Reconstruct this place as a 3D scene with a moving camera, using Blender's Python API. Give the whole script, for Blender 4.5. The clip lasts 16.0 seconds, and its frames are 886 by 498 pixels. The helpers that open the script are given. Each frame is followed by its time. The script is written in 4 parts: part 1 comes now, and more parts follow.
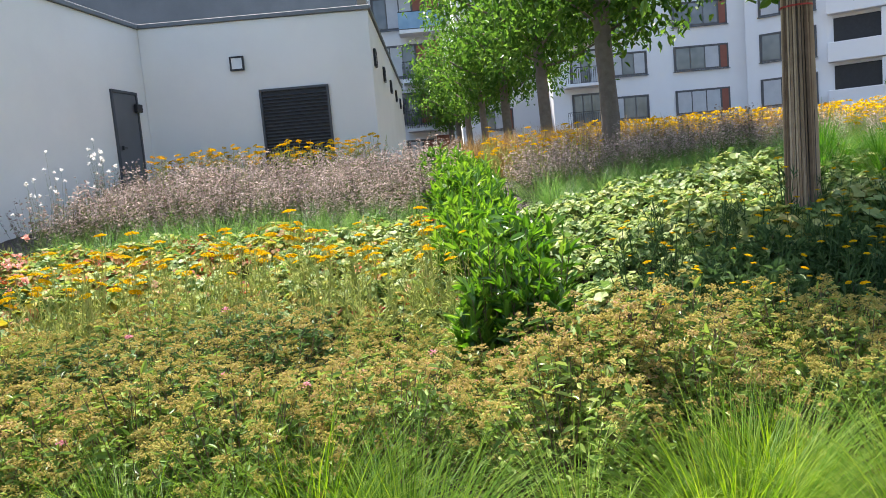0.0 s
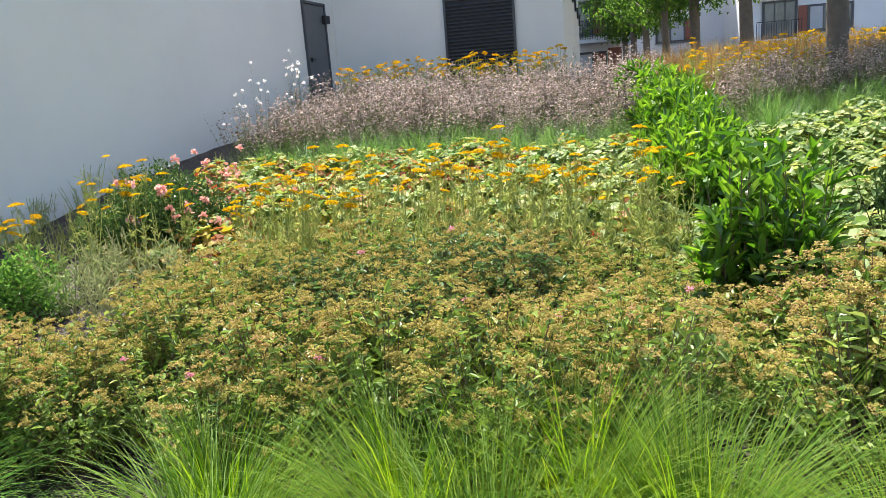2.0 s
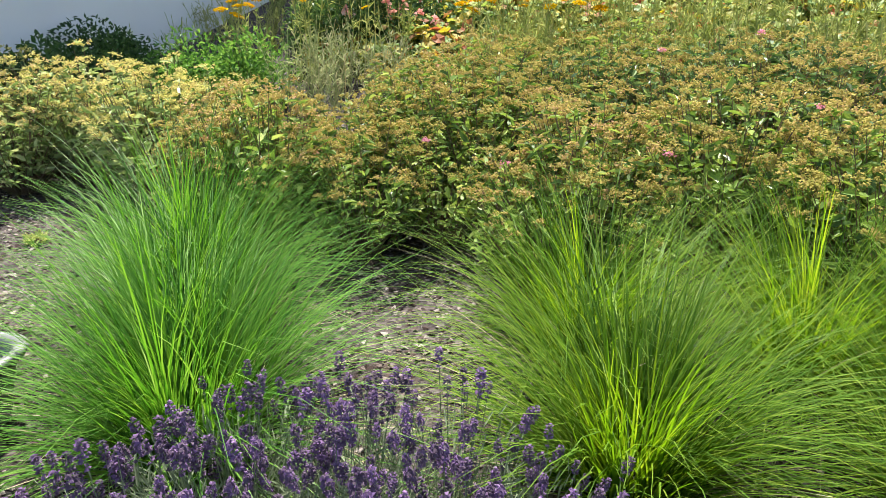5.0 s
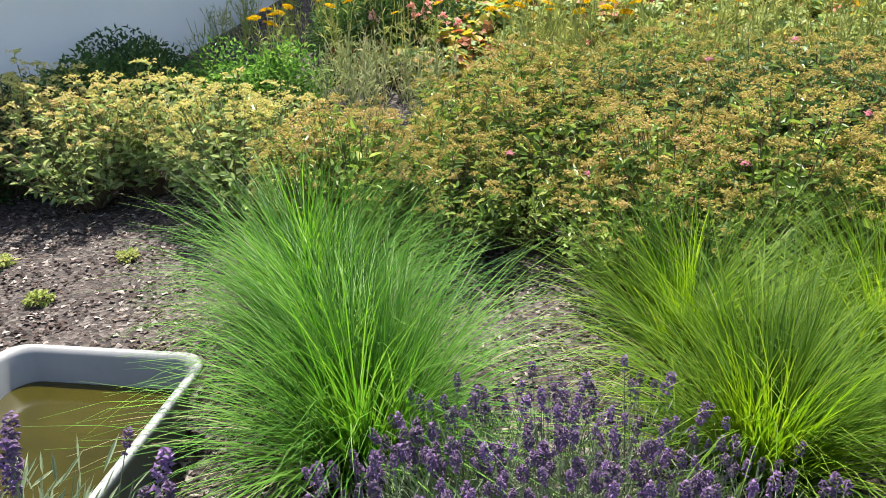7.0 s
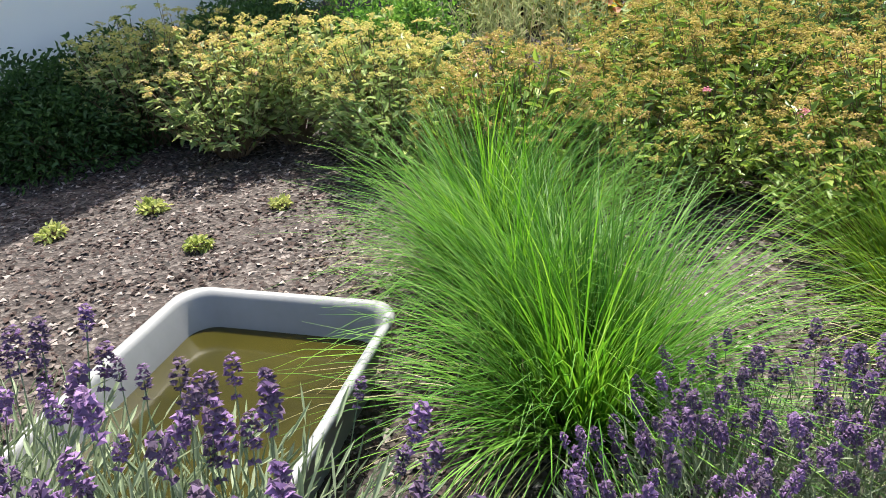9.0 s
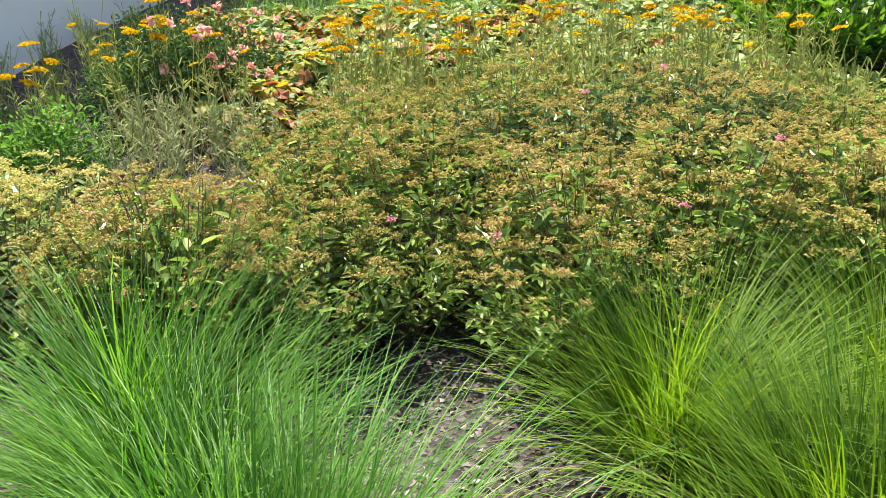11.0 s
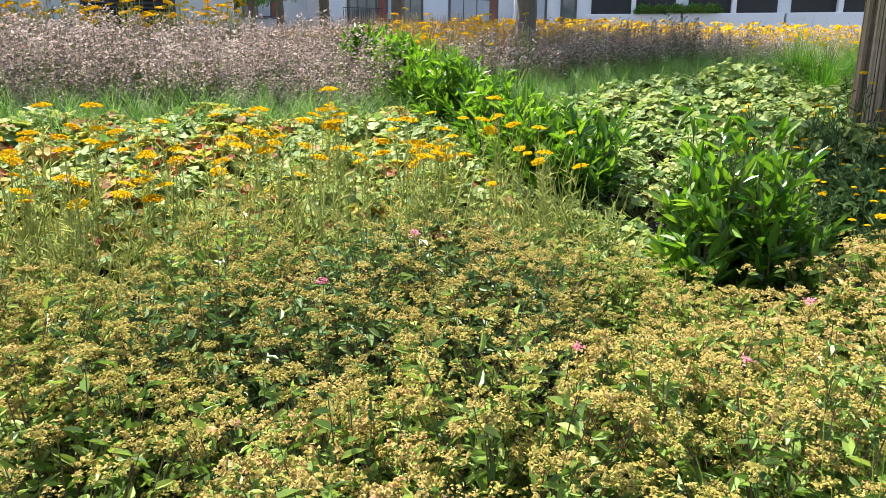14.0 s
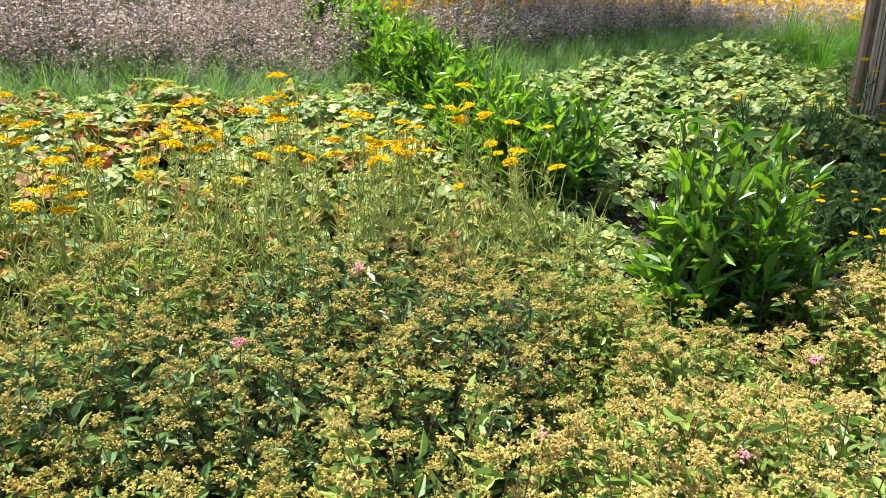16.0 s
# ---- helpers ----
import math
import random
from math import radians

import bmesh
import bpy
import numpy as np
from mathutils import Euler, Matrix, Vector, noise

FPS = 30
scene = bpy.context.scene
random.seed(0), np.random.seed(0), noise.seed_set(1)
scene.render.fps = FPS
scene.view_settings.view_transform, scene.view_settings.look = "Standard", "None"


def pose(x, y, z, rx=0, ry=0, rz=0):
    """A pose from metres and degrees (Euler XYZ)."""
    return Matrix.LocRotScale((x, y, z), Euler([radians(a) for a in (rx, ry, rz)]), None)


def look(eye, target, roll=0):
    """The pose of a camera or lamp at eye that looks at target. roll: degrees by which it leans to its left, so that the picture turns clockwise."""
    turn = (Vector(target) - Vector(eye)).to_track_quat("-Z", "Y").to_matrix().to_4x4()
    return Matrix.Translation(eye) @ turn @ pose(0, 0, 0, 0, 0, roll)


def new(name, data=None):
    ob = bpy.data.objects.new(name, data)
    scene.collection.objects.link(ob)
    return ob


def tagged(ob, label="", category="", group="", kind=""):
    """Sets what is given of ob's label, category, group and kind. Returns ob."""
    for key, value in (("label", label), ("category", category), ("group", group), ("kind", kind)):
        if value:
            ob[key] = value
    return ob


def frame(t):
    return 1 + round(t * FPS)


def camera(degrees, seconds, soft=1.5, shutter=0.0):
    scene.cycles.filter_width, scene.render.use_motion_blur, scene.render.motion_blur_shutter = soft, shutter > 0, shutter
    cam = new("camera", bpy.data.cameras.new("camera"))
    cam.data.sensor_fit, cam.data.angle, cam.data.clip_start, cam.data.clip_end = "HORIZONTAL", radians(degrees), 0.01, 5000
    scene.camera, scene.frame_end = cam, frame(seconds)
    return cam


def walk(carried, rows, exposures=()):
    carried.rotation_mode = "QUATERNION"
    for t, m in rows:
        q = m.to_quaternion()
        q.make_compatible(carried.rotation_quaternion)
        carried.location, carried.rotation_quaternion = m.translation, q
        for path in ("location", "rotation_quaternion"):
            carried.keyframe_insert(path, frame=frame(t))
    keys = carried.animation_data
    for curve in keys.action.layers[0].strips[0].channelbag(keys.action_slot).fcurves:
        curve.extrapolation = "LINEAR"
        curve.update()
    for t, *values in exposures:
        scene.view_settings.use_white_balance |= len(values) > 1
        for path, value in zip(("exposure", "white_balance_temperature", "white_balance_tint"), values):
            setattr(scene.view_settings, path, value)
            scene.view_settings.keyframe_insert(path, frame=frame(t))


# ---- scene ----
cam = camera(61.7, 16.0, soft=0.85)
PATH = [
    (0, (-0.095, 0.336, 1.733), (-0.096, 2.324, 1.518), -5.0),
    (0.5, (-0.21, 0.319, 1.735), (-0.307, 2.304, 1.506), -6.0),
    (1, (-0.386, 0.419, 1.718), (-0.636, 2.384, 1.446), -6.6),
    (1.5, (-0.56, 0.524, 1.752), (-0.878, 2.472, 1.429), -6.0),
    (2, (-0.636, 0.585, 1.776), (-1.054, 2.499, 1.372), -4.4),
    (2.5, (-0.812, 0.644, 1.773), (-1.37, 2.507, 1.309), -3.9),
    (3, (-1.15, 0.606, 1.712), (-1.666, 2.461, 1.169), -5.9),
    (3.5, (-1.41, 0.562, 1.553), (-1.839, 2.397, 0.884), -5.5),
    (4, (-1.565, 0.58, 1.465), (-1.982, 2.376, 0.69), -2.3),
    (4.5, (-1.708, 0.615, 1.45), (-2.265, 2.364, 0.656), -0.8),
    (4.7, (-1.75, 0.637, 1.449), (-2.404, 2.36, 0.672), -1.3),
    (6.8, (-2.184, 0.27, 1.704), (-2.725, 2.002, 0.863), -2.1),
    (7, (-2.31, 0.239, 1.7), (-2.856, 1.976, 0.871), -2.1),
    (7.5, (-2.568, 0.268, 1.62), (-3.247, 1.982, 0.844), -2.8),
    (8, (-2.688, 0.222, 1.591), (-3.46, 1.841, 0.707), -2.9),
    (8.2, (-2.717, 0.219, 1.584), (-3.526, 1.785, 0.638), -3.3),
    (10.3, (-2.838, 0.812, 1.371), (-3.249, 2.624, 0.632), -5.6),
    (10.5, (-2.813, 0.89, 1.411), (-3.127, 2.727, 0.684), -4.7),
    (11, (-2.808, 1.049, 1.472), (-2.84, 2.921, 0.77), -2.5),
    (11.5, (-2.941, 1.239, 1.549), (-2.778, 3.117, 0.882), -2.5),
    (12, (-2.993, 1.375, 1.611), (-2.739, 3.27, 1.022), -1.5),
    (12.5, (-2.997, 1.559, 1.593), (-2.689, 3.465, 1.071), -1.0),
    (13, (-2.89, 1.865, 1.639), (-2.555, 3.782, 1.176), -0.6),
    (13.5, (-2.795, 2.042, 1.648), (-2.337, 3.93, 1.173), -0.5),
    (14, (-2.637, 2.25, 1.679), (-1.943, 4.057, 1.177), 0.3),
    (14.5, (-2.564, 2.413, 1.72), (-1.761, 4.169, 1.198), -0.3),
    (15, (-2.535, 2.479, 1.782), (-1.724, 4.213, 1.202), -0.7),
    (15.5, (-2.419, 2.632, 1.837), (-1.637, 4.369, 1.229), 0.4),
    (16, (-2.329, 2.719, 1.858), (-1.598, 4.477, 1.245), 1.3),
]
walk(cam, [(t, look(eye, target, roll)) for t, eye, target, roll in PATH])


# ---- light ----
SUN_AZ, SUN_EL = radians(-22), radians(60)      # azimuth from +y towards +x, elevation
world = bpy.data.worlds.new("sky_world")
scene.world = world
world.use_nodes = True
sky = world.node_tree.nodes.new("ShaderNodeTexSky")
sky.sky_type, sky.sun_disc, sky.sun_elevation, sky.sun_rotation = "NISHITA", False, SUN_EL, SUN_AZ
sky.air_density, sky.dust_density, sky.ozone_density = 1.0, 3.0, 0.6
world.node_tree.links.new(sky.outputs[0], world.node_tree.nodes["Background"].inputs[0])
world.node_tree.nodes["Background"].inputs[1].default_value = 0.13
sun = new("sun", bpy.data.lights.new("sun", "SUN"))
sun.data.energy, sun.data.angle, sun.data.color = 5.0, radians(0.6), (1.0, 0.95, 0.86)
sun_way = Vector((math.sin(SUN_AZ) * math.cos(SUN_EL), math.cos(SUN_AZ) * math.cos(SUN_EL), math.sin(SUN_EL)))
sun.matrix_world = look(sun_way * 60, (0, 0, 0))
scene.view_settings.exposure = 1.46

# ---- materials ----
RNG = np.random.default_rng(7)


def shader(name):
    m = bpy.data.materials.new(name)
    m.use_nodes = True
    nt = m.node_tree
    return m, nt, nt.nodes["Principled BSDF"], nt.nodes["Material Output"]


def noise_node(nt, scale, detail=4.0, rough=0.6):
    co = nt.nodes.new("ShaderNodeTexCoord")
    no = nt.nodes.new("ShaderNodeTexNoise")
    no.inputs["Scale"].default_value, no.inputs["Detail"].default_value, no.inputs["Roughness"].default_value = scale, detail, rough
    nt.links.new(co.outputs["Object"], no.inputs["Vector"])
    return no


def ramp(nt, fac, stops):
    r = nt.nodes.new("ShaderNodeValToRGB")
    while len(r.color_ramp.elements) < len(stops):
        r.color_ramp.elements.new(0.5)
    for e, (p, c) in zip(r.color_ramp.elements, stops):
        e.position, e.color = p, (*c, 1)
    nt.links.new(fac, r.inputs[0])
    return r


def bumped(nt, b, height, strength, distance):
    bp = nt.nodes.new("ShaderNodeBump")
    bp.inputs["Strength"].default_value, bp.inputs["Distance"].default_value = strength, distance
    nt.links.new(height, bp.inputs["Height"])
    nt.links.new(bp.outputs[0], b.inputs["Normal"])


def surface(name, stops, scale, rough=0.8, metal=0.0, bump=0.2, fine=60.0, distance=0.004):
    """A painted, mineral or metal surface: broad stains by a coarse noise, relief by a fine one."""
    m, nt, b, out = shader(name)
    n1, n2 = noise_node(nt, scale, 5), noise_node(nt, fine, 6)
    mixed = nt.nodes.new("ShaderNodeMath")
    mixed.operation = "MULTIPLY_ADD"
    nt.links.new(n2.outputs[0], mixed.inputs[0])
    mixed.inputs[1].default_value = 0.3
    low = nt.nodes.new("ShaderNodeMath")
    low.operation = "MULTIPLY"
    low.inputs[1].default_value = 0.7
    nt.links.new(n1.outputs[0], low.inputs[0])
    nt.links.new(low.outputs[0], mixed.inputs[2])
    nt.links.new(ramp(nt, mixed.outputs[0], stops).outputs[0], b.inputs["Base Color"])
    b.inputs["Roughness"].default_value, b.inputs["Metallic"].default_value = rough, metal
    bumped(nt, b, n2.outputs[0], bump, distance)
    return m


def foliage(name, stops, through_light=0.4, rough=0.5, patch=2.5, gloss=0.22, weights=(0.62, 0.22, 0.25)):
    """Leaves: a colour for each leaf, drifting in patches, with light coming through."""
    m, nt, b, out = shader(name)
    geo = nt.nodes.new("ShaderNodeNewGeometry")
    info = nt.nodes.new("ShaderNodeObjectInfo")
    n1 = noise_node(nt, patch, 3)
    a = nt.nodes.new("ShaderNodeMath")
    a.operation = "MULTIPLY_ADD"
    nt.links.new(geo.outputs["Random Per Island"], a.inputs[0])
    a.inputs[1].default_value = weights[0]
    c = nt.nodes.new("ShaderNodeMath")
    c.operation = "MULTIPLY_ADD"
    nt.links.new(info.outputs["Random"], c.inputs[0])
    c.inputs[1].default_value = weights[1]
    d = nt.nodes.new("ShaderNodeMath")
    d.operation = "MULTIPLY"
    d.inputs[1].default_value = weights[2]
    nt.links.new(n1.outputs[0], d.inputs[0])
    nt.links.new(d.outputs[0], c.inputs[2])
    nt.links.new(c.outputs[0], a.inputs[2])
    col = ramp(nt, a.outputs[0], stops)
    nt.links.new(col.outputs[0], b.inputs["Base Color"])
    b.inputs["Roughness"].default_value = rough
    b.inputs["Specular IOR Level"].default_value = gloss
    tr = nt.nodes.new("ShaderNodeBsdfTranslucent")
    hs = nt.nodes.new("ShaderNodeHueSaturation")
    hs.inputs["Saturation"].default_value, hs.inputs["Value"].default_value, hs.inputs["Hue"].default_value = 1.1, 1.5, 0.49
    nt.links.new(col.outputs[0], hs.inputs["Color"])
    nt.links.new(hs.outputs[0], tr.inputs[0])
    mix = nt.nodes.new("ShaderNodeMixShader")
    mix.inputs[0].default_value = through_light
    nt.links.new(b.outputs[0], mix.inputs[1])
    nt.links.new(tr.outputs[0], mix.inputs[2])
    nt.links.new(mix.outputs[0], out.inputs[0])
    return m


def gravel_look(name, scale, stops):
    """Loose chips: a cell pattern for colour and relief under the real chips."""
    m, nt, b, out = shader(name)
    co = nt.nodes.new("ShaderNodeTexCoord")
    vo = nt.nodes.new("ShaderNodeTexVoronoi")
    vo.inputs["Scale"].default_value = scale
    nt.links.new(co.outputs["Object"], vo.inputs["Vector"])
    sep = nt.nodes.new("ShaderNodeSeparateColor")
    nt.links.new(vo.outputs["Color"], sep.inputs[0])
    nt.links.new(ramp(nt, sep.outputs[0], stops).outputs[0], b.inputs["Base Color"])
    b.inputs["Roughness"].default_value = 0.9
    bumped(nt, b, vo.outputs["Distance"], 0.9, 0.015)
    return m


WHITE = surface("white_render", [(0.2, (0.69, 0.685, 0.66)), (0.55, (0.785, 0.78, 0.75)), (0.8, (0.82, 0.815, 0.79))], 0.5, 0.9, 0, 0.35, 180, 0.003)
FACADE = surface("facade_render", [(0.2, (0.763, 0.763, 0.774)), (0.7, (0.869, 0.869, 0.869))], 0.3, 0.9, 0, 0.2, 90)
COPING = surface("zinc_coping", [(0.2, (0.12, 0.135, 0.15)), (0.8, (0.22, 0.235, 0.25))], 1.2, 0.7, 0.2, 0.1, 40)
ROOFING = surface("roof_sheet", [(0.2, (0.22, 0.23, 0.24)), (0.8, (0.34, 0.35, 0.36))], 0.8, 0.8, 0, 0.3, 50)
ANTHRACITE = surface("anthracite_paint", [(0.2, (0.045, 0.048, 0.055)), (0.8, (0.085, 0.09, 0.10))], 3, 0.5, 0.1, 0.08, 90)
DOOR_PAINT = surface("grey_door_paint", [(0.2, (0.10, 0.105, 0.115)), (0.8, (0.15, 0.155, 0.165))], 2, 0.5, 0.1, 0.06, 90)
BLACK = surface("black_metal", [(0.2, (0.015, 0.015, 0.017)), (0.8, (0.035, 0.035, 0.04))], 5, 0.45, 0.3, 0.05, 60)
LAMP_GLASS = surface("opal_lamp_cover", [(0.2, (0.66, 0.68, 0.7)), (0.8, (0.78, 0.79, 0.8))], 6, 0.35, 0, 0.02, 40)
BRICKRED = surface("red_brown_panel", [(0.2, (0.22, 0.075, 0.05)), (0.8, (0.32, 0.12, 0.08))], 2, 0.7, 0, 0.2, 40)
FRAME_PAINT = surface("dark_window_frame", [(0.2, (0.07, 0.07, 0.075)), (0.8, (0.12, 0.12, 0.125))], 3, 0.5, 0, 0.05, 60)
CURTAIN = surface("pale_blind", [(0.2, (0.42, 0.44, 0.46)), (0.8, (0.62, 0.63, 0.64))], 1.5, 0.9, 0, 0.2, 30)
SOIL = gravel_look("brown_chip_mulch", 46, [(0.0, (0.011, 0.008, 0.007)), (0.45, (0.034, 0.024, 0.021)), (0.75, (0.060, 0.047, 0.042)), (1.0, (0.105, 0.09, 0.082))])
CHIP = foliage("stone_chip", [(0.1, (0.018, 0.012, 0.011)), (0.4, (0.058, 0.039, 0.034)), (0.7, (0.115, 0.088, 0.077)), (1.0, (0.34, 0.30, 0.275))], 0.0, 0.9, 3.0, 0.2, (0.85, 0.0, 0.2))
BARK = surface("tree_bark", [(0.25, (0.13, 0.105, 0.085)), (0.75, (0.24, 0.20, 0.165))], 9, 0.95, 0, 0.8, 50, 0.02)
REED = foliage("dry_reed", [(0.1, (0.102, 0.063, 0.041)), (0.5, (0.319, 0.224, 0.149)), (0.95, (0.580, 0.448, 0.311))], 0.0, 0.85, 14.0, 0.1, (0.0, 0.75, 0.4))
REDTIE = surface("red_tie", [(0.2, (0.35, 0.03, 0.02)), (0.8, (0.45, 0.05, 0.03))], 4, 0.6)
TUB = surface("grey_plastic", [(0.2, (0.165, 0.172, 0.175)), (0.8, (0.224, 0.231, 0.234))], 4, 0.55, 0, 0.12, 30)
STEM = surface("woody_stem", [(0.2, (0.10, 0.065, 0.04)), (0.8, (0.19, 0.13, 0.08))], 20, 0.9)
SPIREA_LEAF = foliage("spirea_leaf", [(0.1, (0.041, 0.084, 0.019)), (0.4, (0.108, 0.189, 0.038)), (0.7, (0.222, 0.316, 0.069)), (1.0, (0.432, 0.469, 0.168))], 0.3, 0.42, 2.5, 0.3)
SPIREA_PALE = foliage("pale_spirea_leaf", [(0.1, (0.076, 0.130, 0.039)), (0.5, (0.216, 0.300, 0.099)), (1.0, (0.497, 0.520, 0.264))], 0.3, 0.42, 2.5, 0.3)
SPIREA_DARK = foliage("dark_spirea_leaf", [(0.1, (0.030, 0.068, 0.022)), (0.5, (0.071, 0.138, 0.040)), (0.8, (0.144, 0.225, 0.065)), (1.0, (0.310, 0.360, 0.140))], 0.25, 0.42, 2.5, 0.3)
SPIREA_HEAD = foliage("spirea_seed_head", [(0.1, (0.175, 0.184, 0.042)), (0.4, (0.315, 0.293, 0.076)), (0.65, (0.397, 0.333, 0.104)), (0.85, (0.458, 0.323, 0.150)), (1.0, (0.567, 0.357, 0.280))], 0.32, 0.9, 9.0, 0.06, (0.42, 0.22, 0.52))
CREAM_HEAD = foliage("cream_spirea_head", [(0.1, (0.262, 0.294, 0.089)), (0.4, (0.456, 0.455, 0.142)), (0.65, (0.568, 0.513, 0.191)), (0.85, (0.653, 0.500, 0.261)), (1.0, (0.775, 0.551, 0.465))], 0.32, 0.9, 9.0, 0.06, (0.42, 0.22, 0.52))
SPIREA_PINK = foliage("late_spirea_flower", [(0.1, (0.52, 0.17, 0.24)), (0.9, (0.72, 0.36, 0.42))], 0.25, 0.8)
GRASS = foliage("moor_grass_blade", [(0.05, (0.034, 0.093, 0.011)), (0.5, (0.106, 0.206, 0.021)), (0.9, (0.233, 0.314, 0.040)), (1.0, (0.440, 0.372, 0.201))], 0.45, 0.5, 2.5, 0.14)
GRASS_COOL = foliage("cool_grass_blade", [(0.05, (0.021, 0.085, 0.014)), (0.5, (0.064, 0.182, 0.023)), (0.9, (0.144, 0.280, 0.043)), (1.0, (0.391, 0.400, 0.270))], 0.4, 0.48, 2.5, 0.16)
STRAW = foliage("straw_blade", [(0.1, (0.13, 0.13, 0.06)), (0.6, (0.26, 0.24, 0.13)), (1.0, (0.42, 0.38, 0.26))], 0.2, 0.7)
BROWN_GRASS = foliage("brown_grass", [(0.1, (0.16, 0.10, 0.045)), (0.6, (0.26, 0.17, 0.07)), (1.0, (0.36, 0.27, 0.12))], 0.3, 0.8)
LAV_LEAF = foliage("lavender_leaf", [(0.1, (0.12, 0.16, 0.09)), (0.6, (0.21, 0.26, 0.16)), (1.0, (0.32, 0.36, 0.25))], 0.25, 0.7)
LAV_FLOWER = foliage("lavender_flower", [(0.1, (0.060, 0.044, 0.062)), (0.45, (0.106, 0.074, 0.119)), (0.75, (0.179, 0.103, 0.233)), (1.0, (0.313, 0.202, 0.387))], 0.25, 0.7, 9.0, 0.22, (0.4, 0.4, 0.3))
YARROW_HEAD = foliage("yarrow_head", [(0.05, (0.50, 0.265, 0.002)), (0.5, (0.62, 0.385, 0.004)), (1.0, (0.70, 0.48, 0.012))], 0.15, 0.9, 2.5, 0.03)
YARROW_LEAF = foliage("yarrow_leaf", [(0.1, (0.156, 0.206, 0.057)), (0.5, (0.300, 0.350, 0.113)), (1.0, (0.488, 0.473, 0.216))], 0.35, 0.7)
CRANE_LEAF = foliage("turning_leaf", [(0.05, (0.051, 0.116, 0.032)), (0.30, (0.130, 0.219, 0.059)), (0.50, (0.242, 0.307, 0.077)), (0.64, (0.353, 0.298, 0.041)), (0.77, (0.298, 0.167, 0.068)), (0.88, (0.372, 0.112, 0.054)), (0.97, (0.223, 0.056, 0.027))], 0.35, 0.6)
CRANE_GREEN = foliage("pale_lobed_leaf", [(0.05, (0.050, 0.110, 0.032)), (0.35, (0.143, 0.229, 0.065)), (0.65, (0.269, 0.334, 0.113)), (0.85, (0.378, 0.396, 0.144)), (1.0, (0.386, 0.317, 0.126))], 0.35, 0.5)
LAUREL_LEAF = foliage("laurel_leaf", [(0.05, (0.023, 0.080, 0.012)), (0.5, (0.079, 0.188, 0.022)), (1.0, (0.210, 0.339, 0.050))], 0.4, 0.28, 2.5, 0.6)
MINT_FLOWER = foliage("faded_pink_flower", [(0.1, (0.113, 0.081, 0.072)), (0.45, (0.323, 0.250, 0.225)), (0.75, (0.510, 0.416, 0.373)), (1.0, (0.706, 0.608, 0.540))], 0.2, 0.9, 1.6, 0.1, (0.62, 0.3, 0.2))
LOW_GRASS = foliage("low_grass_blade", [(0.1, (0.045, 0.115, 0.028)), (0.6, (0.105, 0.21, 0.052)), (1.0, (0.23, 0.31, 0.12))], 0.35, 0.5)
MINT_LEAF = foliage("oregano_leaf", [(0.1, (0.075, 0.115, 0.05)), (0.6, (0.165, 0.205, 0.09)), (1.0, (0.33, 0.32, 0.18))], 0.3, 0.8)
WISPY = foliage("grey_wispy_leaf", [(0.1, (0.15, 0.19, 0.085)), (0.5, (0.29, 0.34, 0.16)), (0.85, (0.42, 0.42, 0.25)), (1.0, (0.46, 0.34, 0.25))], 0.35, 0.7)
# green leaf with the wrapped tree's shade put into its colour
SHADED_LEAF = foliage("shaded_green_leaf", [(0.1, (0.03, 0.065, 0.022)), (0.6, (0.07, 0.13, 0.045)), (1.0, (0.15, 0.22, 0.08))], 0.3, 0.5)
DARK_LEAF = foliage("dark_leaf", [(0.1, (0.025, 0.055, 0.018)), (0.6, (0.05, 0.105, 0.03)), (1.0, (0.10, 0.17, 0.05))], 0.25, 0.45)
BUSH_LEAF = foliage("fresh_bush_leaf", [(0.05, (0.045, 0.125, 0.025)), (0.5, (0.11, 0.235, 0.045)), (1.0, (0.26, 0.38, 0.11))], 0.35, 0.5)
ROSE_PINK = foliage("rose_petal", [(0.1, (0.62, 0.24, 0.20)), (0.6, (0.75, 0.40, 0.34)), (1.0, (0.82, 0.60, 0.54))], 0.3, 0.6)
WHITE_PETAL = foliage("white_petal", [(0.1, (0.66, 0.62, 0.62)), (1.0, (0.82, 0.80, 0.79))], 0.3, 0.7)
TREE_LEAF = foliage("tree_leaf", [(0.05, (0.030, 0.082, 0.014)), (0.5, (0.072, 0.160, 0.028)), (1.0, (0.17, 0.28, 0.055))], 0.45, 0.42)

m_, nt_, b_, o_ = shader("murky_water")
WATER = m_
wn = noise_node(nt_, 3.5, 4)
nt_.links.new(ramp(nt_, wn.outputs[0], [(0.3, (0.016, 0.0145, 0.0015)), (0.7, (0.032, 0.028, 0.003))]).outputs[0], b_.inputs["Base Color"])
b_.inputs["Roughness"].default_value, b_.inputs["Specular IOR Level"].default_value = 0.12, 0.35
bumped(nt_, b_, noise_node(nt_, 14, 2).outputs[0], 0.04, 0.01)
m_, nt_, b_, o_ = shader("window_glass")
PANE = m_
nt_.links.new(ramp(nt_, noise_node(nt_, 0.7, 2).outputs[0], [(0.3, (0.05, 0.06, 0.07)), (0.7, (0.16, 0.17, 0.18))]).outputs[0], b_.inputs["Base Color"])
b_.inputs["Roughness"].default_value, b_.inputs["Specular IOR Level"].default_value = 0.05, 0.9
m_, nt_, b_, o_ = shader("balcony_glass")
BLUE_PANE = m_
nt_.links.new(ramp(nt_, noise_node(nt_, 0.9, 2).outputs[0], [(0.3, (0.16, 0.30, 0.44)), (0.7, (0.30, 0.46, 0.60))]).outputs[0], b_.inputs["Base Color"])
